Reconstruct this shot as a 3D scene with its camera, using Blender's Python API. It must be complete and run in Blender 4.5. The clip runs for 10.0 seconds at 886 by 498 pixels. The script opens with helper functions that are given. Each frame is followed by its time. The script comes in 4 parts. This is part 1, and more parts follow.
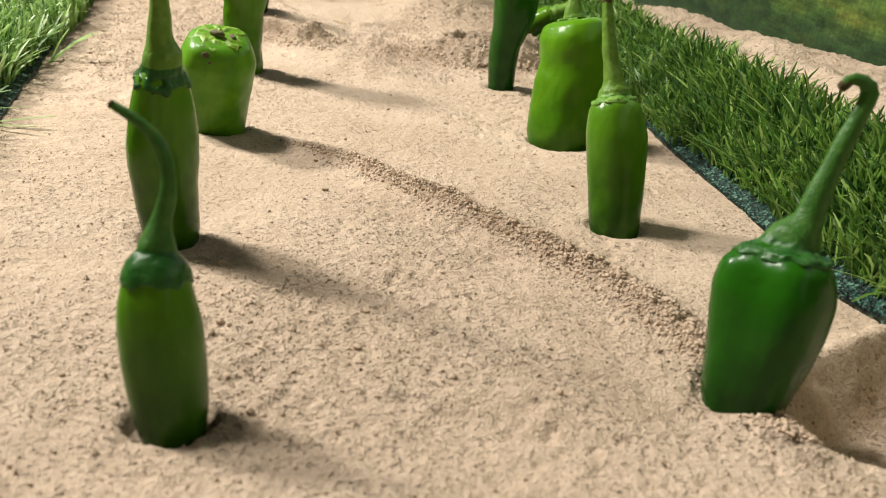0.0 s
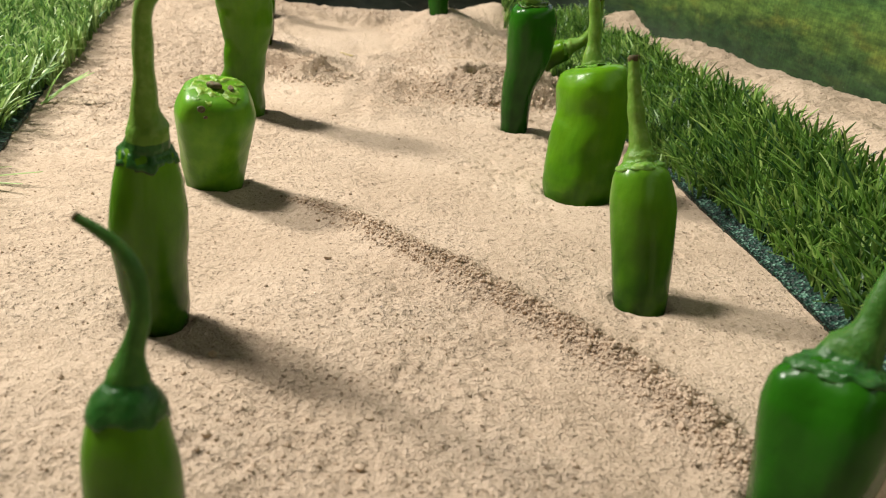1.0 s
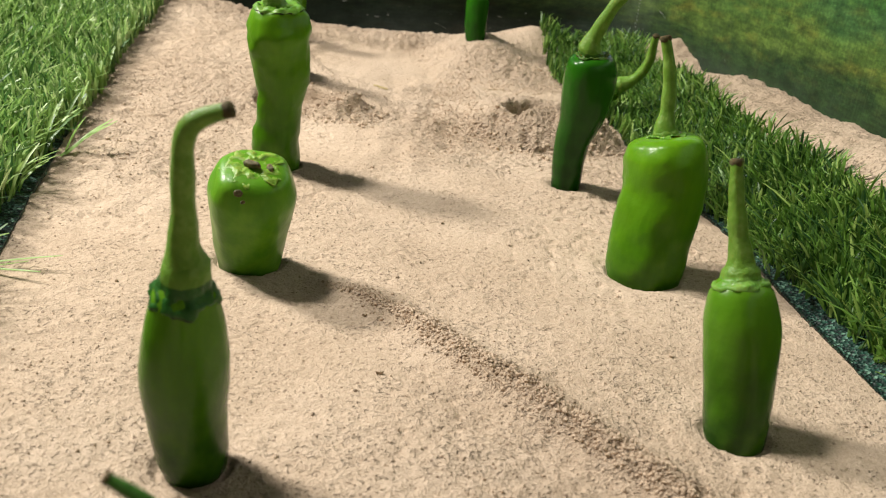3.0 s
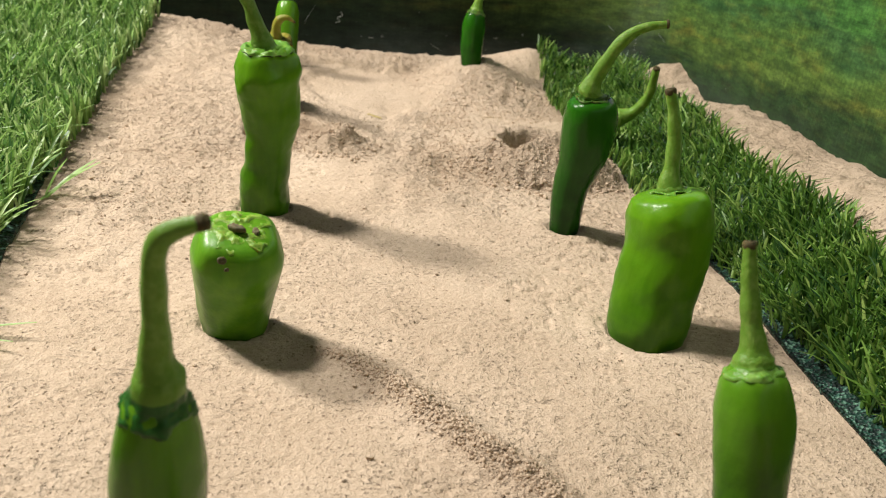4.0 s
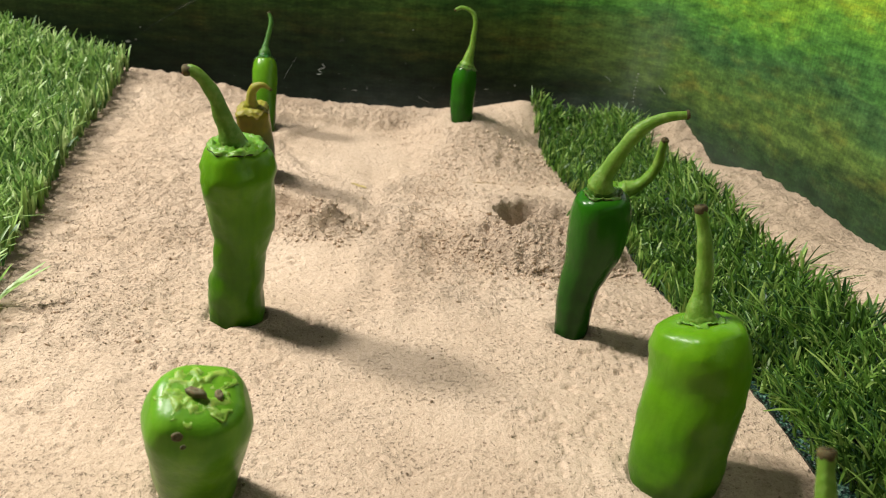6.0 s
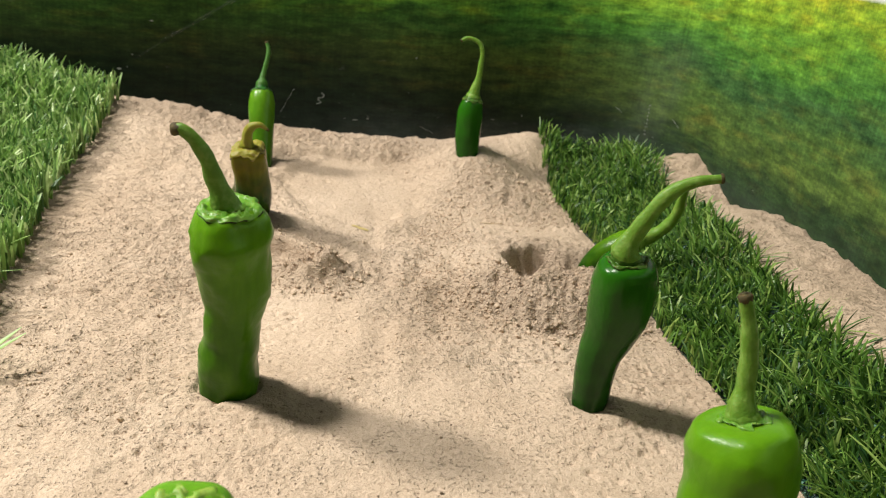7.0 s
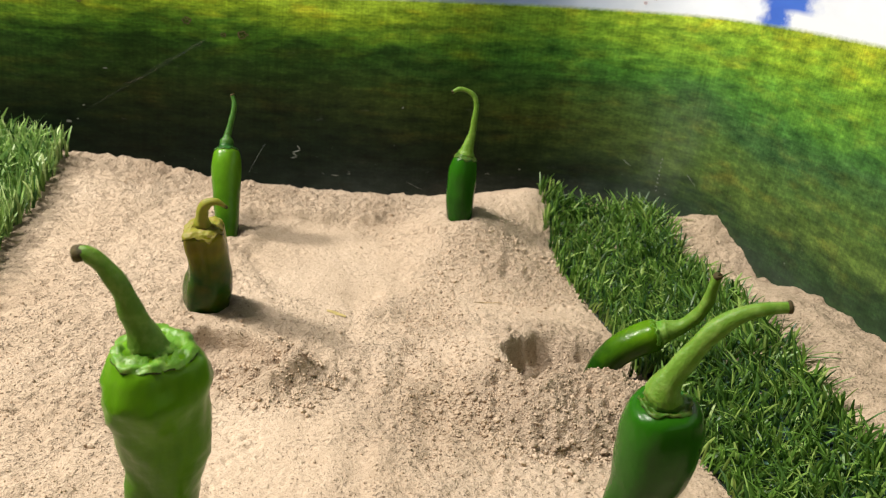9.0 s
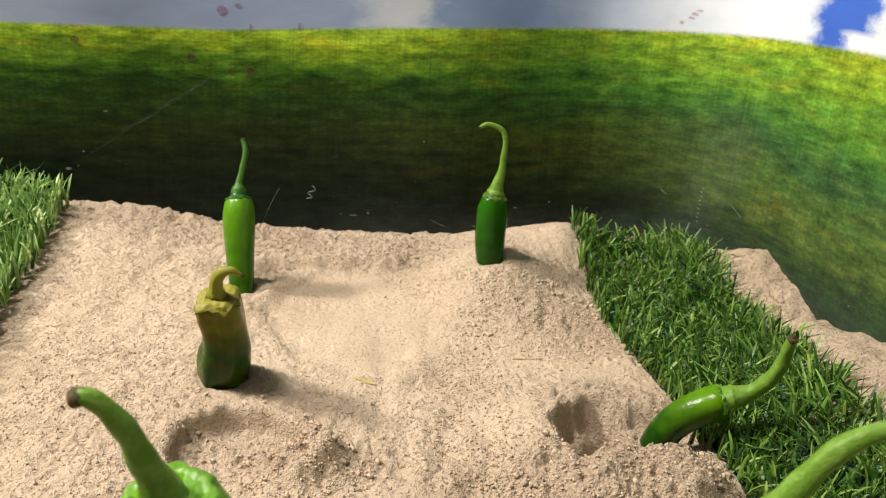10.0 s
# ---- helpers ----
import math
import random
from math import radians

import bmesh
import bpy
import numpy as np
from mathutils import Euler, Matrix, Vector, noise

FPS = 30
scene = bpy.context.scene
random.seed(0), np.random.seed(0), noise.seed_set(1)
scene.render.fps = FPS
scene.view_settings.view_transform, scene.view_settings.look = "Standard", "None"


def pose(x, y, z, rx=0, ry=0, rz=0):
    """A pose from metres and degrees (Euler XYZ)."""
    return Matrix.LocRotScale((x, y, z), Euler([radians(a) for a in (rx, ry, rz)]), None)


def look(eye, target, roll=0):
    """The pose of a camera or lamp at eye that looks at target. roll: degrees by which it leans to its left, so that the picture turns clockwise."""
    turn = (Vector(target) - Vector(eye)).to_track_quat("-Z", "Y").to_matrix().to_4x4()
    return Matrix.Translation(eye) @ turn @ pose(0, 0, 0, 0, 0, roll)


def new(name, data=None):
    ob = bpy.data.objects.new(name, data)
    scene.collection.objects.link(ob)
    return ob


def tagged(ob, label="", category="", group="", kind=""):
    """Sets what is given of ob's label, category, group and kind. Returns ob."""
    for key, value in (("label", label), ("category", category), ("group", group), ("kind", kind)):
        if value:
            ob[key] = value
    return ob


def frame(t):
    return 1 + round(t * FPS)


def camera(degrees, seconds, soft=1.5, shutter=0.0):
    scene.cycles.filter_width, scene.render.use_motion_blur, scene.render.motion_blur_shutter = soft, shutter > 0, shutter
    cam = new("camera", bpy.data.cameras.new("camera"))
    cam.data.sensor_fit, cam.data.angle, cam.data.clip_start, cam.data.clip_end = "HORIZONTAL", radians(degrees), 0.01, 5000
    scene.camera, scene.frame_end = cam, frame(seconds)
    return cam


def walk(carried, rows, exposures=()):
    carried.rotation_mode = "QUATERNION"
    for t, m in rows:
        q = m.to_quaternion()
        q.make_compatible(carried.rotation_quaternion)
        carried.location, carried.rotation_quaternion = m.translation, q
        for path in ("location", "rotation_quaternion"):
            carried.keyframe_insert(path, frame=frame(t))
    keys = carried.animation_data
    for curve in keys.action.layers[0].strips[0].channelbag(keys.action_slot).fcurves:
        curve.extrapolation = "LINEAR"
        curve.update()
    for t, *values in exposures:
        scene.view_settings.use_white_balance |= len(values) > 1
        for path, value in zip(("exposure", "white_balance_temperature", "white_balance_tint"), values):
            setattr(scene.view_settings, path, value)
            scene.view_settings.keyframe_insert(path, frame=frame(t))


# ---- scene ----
import functools

cam = camera(55.7, 10.0, soft=1.1)
# seconds, eye in metres, yaw to the left, pitch up, roll as look() takes it
PATH = [
    (0.0, 0.00710, 0.00577, 0.10787, -1.413, -22.606, 5.457),
    (0.5, 0.00381, 0.01894, 0.11287, -0.984, -22.164, 5.388),
    (1.0, 0.00439, 0.03582, 0.11900, -0.783, -21.865, 5.447),
    (1.5, -0.00203, 0.04784, 0.12409, -0.345, -21.586, 5.854),
    (2.0, -0.00969, 0.06031, 0.12931, 0.162, -21.699, 6.003),
    (3.5, -0.01661, 0.09127, 0.14803, 0.155, -22.722, 5.952),
    (4.0, -0.01844, 0.10366, 0.15679, -0.227, -22.420, 6.274),
    (4.5, -0.02346, 0.12031, 0.16614, -0.362, -21.797, 6.678),
    (5.0, -0.02527, 0.13411, 0.16998, -0.542, -21.425, 6.372),
    (6.5, -0.02838, 0.17830, 0.18640, -1.381, -21.328, 6.187),
    (7.0, -0.03421, 0.19750, 0.19220, -1.385, -20.930, 6.531),
    (7.5, -0.03569, 0.21443, 0.19379, -1.387, -20.410, 6.717),
    (8.0, -0.03402, 0.23362, 0.20261, -1.486, -19.867, 6.730),
    (8.5, -0.03524, 0.25447, 0.20249, -1.653, -19.565, 6.429),
    (9.0, -0.03575, 0.27733, 0.20291, -1.888, -19.641, 6.495),
    (9.5, -0.04392, 0.29706, 0.20211, -1.802, -19.643, 5.868),
    (10.0, -0.05166, 0.32460, 0.21566, -1.431, -19.672, 4.626),
]


def carried_pose(x, y, z, yaw, pitch, roll):
    return pose(x, y, z, 90, 0, yaw) @ pose(0, 0, 0, pitch) @ pose(0, 0, 0, 0, 0, roll)


cam.data.dof.use_dof, cam.data.dof.focus_distance, cam.data.dof.aperture_fstop = True, 0.35, 23.0
# the film camera darkens its picture a little as the green sheet fills it
EXPOSURE = [(0.0, -0.02, 6450, 10), (2.0, -0.14, 6450, 10), (4.5, -0.16, 6420, 10), (6.5, -0.18, 6430, 10), (7.75, -0.25, 6450, 10), (9.0, -0.16, 6580, 10), (10.0, -0.12, 6680, 10)]
walk(cam, [(row[0], carried_pose(*row[1:])) for row in PATH], EXPOSURE)

# ---- light: two lamps over the left-hand side of the tray, and the dim room round it ----
world = bpy.data.worlds.new("world")
scene.world = world
world.use_nodes = True
world.node_tree.nodes["Background"].inputs[0].default_value = (1.0, 0.90, 0.78, 1)
world.node_tree.nodes["Background"].inputs[1].default_value = 0.045


def area_lamp(name, eye, target, sx, sy, watts, colour):
    data = bpy.data.lights.new(name, "AREA")
    data.shape, data.size, data.size_y, data.energy, data.color = "RECTANGLE", sx, sy, watts, colour
    ob = new(name, data)
    ob.matrix_world = look(eye, target)
    return ob


area_lamp("lamp_light", (-0.60, 0.51, 1.18), (-0.05, 0.44, 0.0), 0.17, 0.17, 18.2, (1.0, 0.955, 0.87))
area_lamp("lamp_light", (-0.88, 0.67, 0.74), (-0.05, 0.45, 0.0), 0.13, 0.13, 18.2, (1.0, 0.955, 0.87))

# ---- numeric helpers (lengths in centimetres, turned to metres at the mesh) ----
CM = 0.01


def smooth(a, b, x):
    t = np.clip((np.asarray(x, float) - a) / (b - a), 0, 1)
    return t * t * (3 - 2 * t)


@functools.lru_cache(maxsize=None)
def lattice(seed):
    return np.random.RandomState(seed).rand(256, 256) * 2 - 1


def cloud(x, y, cell, seed):
    """Soft lattice noise from -1 to 1 with cells of that many centimetres."""
    g = lattice(seed)
    c, s = math.cos(0.6 + 1.1 * seed), math.sin(0.6 + 1.1 * seed)
    x, y = np.asarray(x, float) / cell, np.asarray(y, float) / cell
    u, v = x * c + y * s + 61.3, y * c - x * s + 17.7
    i, j = np.floor(u).astype(int), np.floor(v).astype(int)
    a, b = u - i, v - j
    a, b = a * a * (3 - 2 * a), b * b * (3 - 2 * b)
    i0, i1, j0, j1 = i % 256, (i + 1) % 256, j % 256, (j + 1) % 256
    return (g[i0, j0] * (1 - a) + g[i1, j0] * a) * (1 - b) + (g[i0, j1] * (1 - a) + g[i1, j1] * a) * b


def hill(x, y, cx, cy, sx, sy, turn=0.0):
    c, s = math.cos(radians(turn)), math.sin(radians(turn))
    u, v = (x - cx) * c + (y - cy) * s, -(x - cx) * s + (y - cy) * c
    return np.exp(-0.5 * ((u / sx) ** 2 + (v / sy) ** 2))


# edges of the two turf strips: x at each y
RIGHT_Y = [-30, 20, 22.5, 25, 30, 35, 40, 47, 53, 60, 66, 72, 79, 88, 95]
RIGHT_IN = [18.0, 16.8, 15.2, 14.1, 13.7, 13.3, 12.8, 12.3, 11.3, 9.9, 8.9, 7.7, 6.4, 5.6, 5.2]
RIGHT_OUT = [21.5, 19.6, 18.4, 17.6, 16.9, 16.7, 16.5, 16.2, 15.7, 15.2, 14.9, 14.5, 13.9, 12.9, 12.2]
LEFT_Y = [-30, 20, 36.5, 43, 58, 71.5, 84, 95]
LEFT_IN = [-2.0, -13.4, -18.3, -20.3, -24.6, -27.2, -28.8, -30.0]
LEFT_OUT = [-13.0, -24.0, -28.5, -30.5, -34.5, -37.2, -39.5, -41.0]


def right_in(y):
    return np.interp(y, RIGHT_Y, RIGHT_IN)


def right_out(y):
    return np.interp(y, RIGHT_Y, RIGHT_OUT)


def left_in(y):
    return np.interp(y, LEFT_Y, LEFT_IN)


def left_out(y):
    return np.interp(y, LEFT_Y, LEFT_OUT)


# where the plants stand: x, y, radius of the hole
STANDS = [(-4.5, 16.1, 0.85), (9.25, 19.2, 1.15), (-7.65, 26.3, 0.92), (7.7, 29.8, 0.9), (-9.33, 38.6, 1.2),
          (7.05, 41.6, 1.55), (-11.0, 50.6, 1.22), (4.6, 52.2, 0.8), (-14.35, 68.55, 1.15), (-15.5, 77.5, 0.65), (-0.9, 82.4, 0.8)]


def ridge_line(y):
    """x of the loose ridge across the middle."""
    return np.interp(y, [15, 20, 21.4, 22.9, 24.5, 26.1, 28.3, 31.3, 34.5, 36.4, 38, 41], [10.4, 9.0, 8.3, 7.6, 6.6, 5.4, 3.7, 0.9, -2.2, -4.1, -6.2, -10.0])


def terrain(x, y):
    """Height of the sand, without its fine relief."""
    x, y = np.asarray(x, float), np.asarray(y, float)
    h = np.interp(y, [-40, 55, 62, 68, 72, 80, 85, 88.5, 93], [0, 0.1, 0.25, 0.60, 0.75, 0.90, 1.35, 2.3, 2.7])
    h = h + 2.0 * smooth(-15.5, -28, x) * smooth(72, 87, y) + 0.95 * np.clip((-4.5 - x) / 10.5, 0, 1) * smooth(58, 71, y) * smooth(89, 81, y)
    # banks under and behind the turf
    bank = np.interp(y, [-30, 40, 50, 57, 64, 68, 73.8, 77.5, 80, 83, 86, 91], [5.2, 5.0, 4.9, 4.3, 4.6, 4.7, 3.8, 3.0, 4.0, 4.8, 4.0, 3.0])
    w = smooth(0.0, 1.5, (x - right_in(y)) / (right_out(y) - right_in(y)))
    h = h * (1 - w) + bank * w
    h = h + 2.2 * smooth(-0.1, 1.3, (left_in(y) - x) / 10.0)
    # mounds at the back
    h = h + 2.45 * hill(x, y, -0.3, 83.0, 2.8, 3.1) + 1.65 * hill(x, y, 4.4, 88.2, 2.0, 2.2)
    h = h + 0.35 * hill(x, y, 2.9, 78.2, 1.9, 1.1)
    h = h + 0.55 * smooth(-0.3, 0.9, y - 82.3 - 0.37 * (x + 11.5) + 0.4 * cloud(x, y, 1.5, 44)) * smooth(-3.5, -7, x) * smooth(-21, -16.5, x) * smooth(89, 86, y)
    h = h - 0.13 * smooth(1.15, 0.90, np.hypot((x + 8.6) / 4.9, (y - 76.6) / 6.4) + 0.05 * cloud(x, y, 1.5, 45))
    # dug hole with its heap on the right
    wob = 0.14 * cloud(x, y, 1.6, 41) + 0.08 * cloud(x, y, 0.7, 42)
    h = h + 0.85 * hill(x, y, 3.2, 66.6, 3.4, 3.0)
    h = h - 2.1 * smooth(1.0, 0.66, np.hypot((x - 3.5) / 2.1, (y - 66.7) / 2.5) + 1.4 * wob)
    h = h - 1.1 * smooth(1.02, 0.72, np.hypot((x - 5.9) / 2.9, (y - 66.8) / 2.0) + wob)
    h = h + 1.35 * smooth(1.0, 0.42, np.hypot((x - 5.0) / 4.4, (y - 62.1) / 2.8) + 0.6 * wob) + 0.5 * hill(x, y, 7.4, 63.4, 1.4, 1.5)
    # pressed oval with a clod heap on the left
    d = np.hypot((x + 12.3) / 3.2, (y - 63.5) / 2.3) + 0.45 * wob
    h = h - 0.75 * smooth(1.0, 0.88, d) + 0.34 * np.exp(-0.5 * ((d - 1.08) / 0.12) ** 2) * smooth(60.5, 63.0, y)
    h = h + 1.35 * hill(x, y, -9.7, 62.9, 1.25, 1.0) * (1 + 0.9 * wob) + 0.2 * smooth(1, 0.3, np.hypot((x + 10.4) / 1.1, (y - 63.9) / 1.0) + wob)
    # loose ridge across the middle
    along = smooth(38.5, 34, y) * smooth(15, 21, y)
    off = (x - ridge_line(y)) * 0.72
    h = h + along * (0.45 * np.exp(-0.5 * (off / np.where(off < 0, 0.36, 0.52)) ** 2) - 0.16 * np.exp(-0.5 * ((off + 1.6) / 0.8) ** 2))
    # ledge and hollow beside the broad dark plant
    back, front = y - (20.1 + 0.62 * (x - 10.5)), y - (17.2 - 0.62 * (x - 10.0))
    h = h - 1.9 * smooth(0.15, -1.9, back + 0.12 * cloud(x, y, 0.8, 61)) * smooth(-0.2, 1.6, front) * smooth(9.8, 10.8, x) * smooth(20, 15, x)
    h = h + 0.18 * np.exp(-0.5 * ((back - 0.25) / 0.3) ** 2) * smooth(10.0, 10.8, x) * smooth(18, 14, x)
    # holes and pushed-up rims round the plants
    for cx, cy, dz in ((-4.5, 15.8, -0.40), (9.2, 18.6, -0.36), (-7.6, 25.8, -0.46), (7.7, 29.4, -0.10), (7.0, 41.0, -0.10), (-11.0, 50.3, 0.28), (4.6, 52.0, 0.24), (-15.5, 77.3, 0.42)):
        h = h + dz * hill(x, y, cx, cy, 2.6, 2.6)
    for cx, cy, r in STANDS:
        d = np.hypot(x - cx, y - cy)
        h = h - (0.36 if cy < 18 else 0.15) * smooth(r + 0.22, r + 0.04, d + 0.06 * cloud(x, y, 0.5, 62)) + 0.08 * np.exp(-0.5 * ((d - r - 0.7) / 0.35) ** 2)
    return h


def drag_band(x, y):
    """Where something was dragged along the middle of the far half, 0 to 1."""
    return np.exp(-0.5 * ((x + 4.3 - 0.12 * (66 - y)) / 1.9) ** 2) * smooth(50, 57, y) * smooth(76, 71, y)


def pressed_flat(x, y):
    """Where the sand was pressed smooth, 0 to 1."""
    a = smooth(1.1, 0.85, np.hypot((x + 8.8) / 4.6, (y - 76.4) / 6.2) + 0.08 * cloud(x, y, 2.0, 45))
    b = 0.8 * hill(x, y, -8.6, 55.5, 3.0, 4.5) + 0.7 * hill(x, y, -1.8, 66.5, 0.9, 4.0, -8) + 0.7 * hill(x, y, 4.0, 73.0, 3.5, 1.3)
    c = 0.8 * hill(x, y, -5.5, 31.5, 3.2, 3.4) + 0.6 * hill(x, y, 4.0, 38.0, 4.5, 5.0) + 0.5 * hill(x, y, -3.0, 44.0, 5.0, 4.0)
    return np.clip(a + b + c, 0, 1)


def roughness_of_sand(x, y):
    """How loose and crumbly the sand lies, 0 to 1."""
    r = 0.26 + 0.22 * cloud(x, y, 7.0, 11) + 0.12 * cloud(x, y, 2.4, 12)
    r = r + 0.75 * np.exp(-0.5 * (((x - ridge_line(y)) * 0.72) / 0.6) ** 2) * smooth(39, 35, y)
    r = r + 0.35 * hill(x, y, 0.5, 27, 4.5, 5) + 0.35 * hill(x, y, -1, 18, 6, 3)
    r = r + 0.7 * hill(x, y, 4.3, 64, 4.2, 4.0) + 0.5 * hill(x, y, -10.3, 63.4, 3.4, 2.6) + 0.6 * hill(x, y, 0.6, 80.5, 4.5, 4.6)
    r = r + 0.30 * drag_band(x, y) + 0.40 * smooth(-11, -17, x) * smooth(36, 56, y)
    r = r + 0.6 * smooth(82, 85, y) * smooth(0, -6, x) + 0.06 * smooth(55, 62, y)
    r = r + 0.35 * smooth(0.0, 1.0, x - right_out(y))
    return np.clip(r * (1 - 0.85 * pressed_flat(x, y)), 0.06, 1.2)


def clumps_of_sand(x, y):
    """Where the sand was dug or pushed into clods, 0 to 1."""
    c = 0.36 * np.exp(-0.5 * (((x - ridge_line(y)) * 0.72) / 0.42) ** 2) * smooth(39, 35, y) * smooth(14, 20, y)
    c = c + smooth(1.15, 0.7, np.hypot((x - 4.3) / 5.0, (y - 62.8) / 4.2)) + 0.4 * smooth(1.2, 0.6, np.hypot((x + 9.6) / 2.2, (y - 62.8) / 2.2))
    c = c + 0.6 * smooth(1.2, 0.8, np.hypot((x - 4.2) / 3.4, (y - 69.0) / 2.6)) + 0.45 * hill(x, y, -12.2, 63.4, 2.8, 2.2) + 0.50 * hill(x, y, 2.6, 78.0, 2.4, 1.8) + 0.20 * hill(x, y, 0.5, 25, 4.0, 4.0) + 0.20 * hill(x, y, -1, 17.5, 6, 2.5)
    c = c + 0.24 * smooth(82.5, 85, y) * smooth(-1, -7, x) + 0.28 * drag_band(x, y) * smooth(-0.2, 0.5, cloud(x, y, 2.6, 13)) + 0.14 * smooth(-11, -16, x) * smooth(40, 58, y)
    return np.clip(c * (1 - 0.8 * pressed_flat(x, y)), 0, 1)


def sand_height(x, y):
    r, flat = roughness_of_sand(x, y), pressed_flat(x, y)
    h = terrain(x, y) + (1 - 0.6 * flat) * (0.10 * cloud(x, y, 5.0, 1) + 0.05 * cloud(x, y, 2.1, 2))
    clod = np.clip(cloud(x, y, 0.62, 3) + 0.3 * cloud(x, y, 2.6, 7), 0, 1)
    near = smooth(48, 36, y)
    h = h + r * (0.06 * cloud(x, y, 1.1, 4) + (0.11 - 0.04 * near) * clod * clod + (0.07 - 0.015 * near) * cloud(x, y, 0.42, 5)) + (0.006 + 0.062 * r) * cloud(x, y, 0.25, 6)
    c = clumps_of_sand(x, y)
    h = h + c * (0.38 * np.abs(cloud(x, y, 1.25, 71)) + 0.30 * np.abs(cloud(x, y, 0.6, 72)) + 0.20 * cloud(x, y, 0.28, 73) - 0.22)
    # trodden unevenness of the left side and of the far half
    far = np.clip(0.55 * smooth(54, 61, y) + smooth(-10, -15, x) * smooth(36, 46, y), 0, 1) * (1 - 0.92 * flat)
    h = h + far * (0.11 * cloud(x, y, 1.7, 81) + 0.11 * cloud(x, y, 0.85, 82))
    # small pits and lifted flakes, thick in some places and wanting in others
    where = smooth(-0.25, 0.5, cloud(x, y, 3.0, 32) + 0.5 * cloud(x, y, 8.0, 33)) * (1 - 0.6 * flat)
    h = h - (0.13 - 0.08 * near) * smooth(0.50, 0.72, cloud(x, y * 1.3, 0.42, 31)) * where - 0.08 * smooth(0.52, 0.7, cloud(x, y, 0.24, 34)) * (0.25 + 0.75 * where)
    # drag marks along the middle of the far half
    h = h + drag_band(x, y) * (0.32 * cloud(x * 3.2, y, 3.4, 51) + 0.14 * cloud(x, y * 1.8, 1.6, 53)) + 0.04 * cloud(x * 4, y, 3.0, 52) * hill(x, y, -8, 75, 3, 5)
    # the bank behind the turf, loosely heaped
    h = h + smooth(0.2, 1.5, x - right_out(y)) * (0.30 * cloud(x, y * 0.6, 2.4, 91) + 0.14 * cloud(x, y, 1.0, 92))
    # faint scrape marks
    h = h + 0.035 * cloud(x * 0.8, y * 7, 5.0, 9) * smooth(0.6, 0.2, r)
    return h


def sand_z(x, y):
    return float(terrain(x, y))


# wall of the sand tray, the printed sheet's line seen from above: back corner on the right, then the back, then the left
WALL = [(23.5, -30), (23.3, 0), (22.8, 20), (21.9, 40), (20.5, 57), (19.5, 67), (18.8, 74), (17.6, 80), (15.7, 85.6), (12.4, 89.6), (7.2, 91.2),
        (2, 90.6), (-4, 89.3), (-14, 88.6), (-22, 87.6), (-28, 86.3), (-40, 84.5), (-52, 83.0), (-62, 82.0)]


def spline(points, count):
    """Catmull-Rom through the points, evenly stepped by length."""
    p = np.array(points, float)
    step = np.maximum(np.linalg.norm(np.diff(p[:, : min(3, p.shape[1])], axis=0), axis=1), 1e-6)
    t = np.r_[0, np.cumsum(step)]
    m = np.empty_like(p)
    m[1:-1] = (p[2:] - p[:-2]) / (t[2:] - t[:-2])[:, None]
    m[0], m[-1] = (p[1] - p[0]) / step[0], (p[-1] - p[-2]) / step[-1]
    s = np.linspace(0, t[-1], count)
    k = np.clip(np.searchsorted(t, s, side="right") - 1, 0, len(step) - 1)
    d = step[k][:, None]
    u = ((s - t[k]) / step[k])[:, None]
    return ((2 * u**3 - 3 * u**2 + 1) * p[k] + (u**3 - 2 * u**2 + u) * d * m[k] + (-2 * u**3 + 3 * u**2) * p[k + 1] + (u**3 - u**2) * d * m[k + 1])


def mesh_from(name, verts, faces, material, flat=False):
    """A mesh from arrays in centimetres; faces all of one length."""
    me = bpy.data.meshes.new(name)
    v, f = np.asarray(verts, float) * CM, np.asarray(faces, np.int32)
    me.vertices.add(len(v))
    me.vertices.foreach_set("co", v.ravel())
    me.loops.add(f.size)
    me.loops.foreach_set("vertex_index", f.ravel())
    me.polygons.add(len(f))
    me.polygons.foreach_set("loop_start", np.arange(len(f), dtype=np.int32) * f.shape[1])
    me.polygons.foreach_set("use_smooth", np.full(len(f), not flat))
    me.update(calc_edges=True)
    me.validate()
    if material:
        me.materials.append(material)
    return me


def part(name, me, parent, label=""):
    ob = new(name, me)
    ob.parent = parent
    return tagged(ob, label) if label else ob


def root(name, x, y, z):
    ob = new(name)
    ob.empty_display_size = 0.01
    ob.location = (x * CM, y * CM, z * CM)
    return ob


def grid_faces(rows, cols, closed=False):
    i, j = np.meshgrid(np.arange(rows - 1), np.arange(cols if closed else cols - 1), indexing="ij")
    a, b = i * cols + j, i * cols + (j + 1) % cols
    return np.stack([a, b, b + cols, a + cols], -1).reshape(-1, 4)


# ---- materials ----
def material(name):
    mat = bpy.data.materials.new(name)
    mat.use_nodes = True
    nt = mat.node_tree
    return mat, nt, nt.nodes["Principled BSDF"]


def node(nt, kind, **values):
    n = nt.nodes.new(kind)
    for key, value in values.items():
        n.inputs[key.replace("_", " ")].default_value = value
    return n


def ramp(nt, stops):
    n = nt.nodes.new("ShaderNodeValToRGB")
    e = n.color_ramp.elements
    e[0].position, e[0].color = stops[0][0], (*stops[0][1], 1)
    e[1].position, e[1].color = stops[-1][0], (*stops[-1][1], 1)
    for p, c in stops[1:-1]:
        e.new(p).color = (*c, 1)
    return n


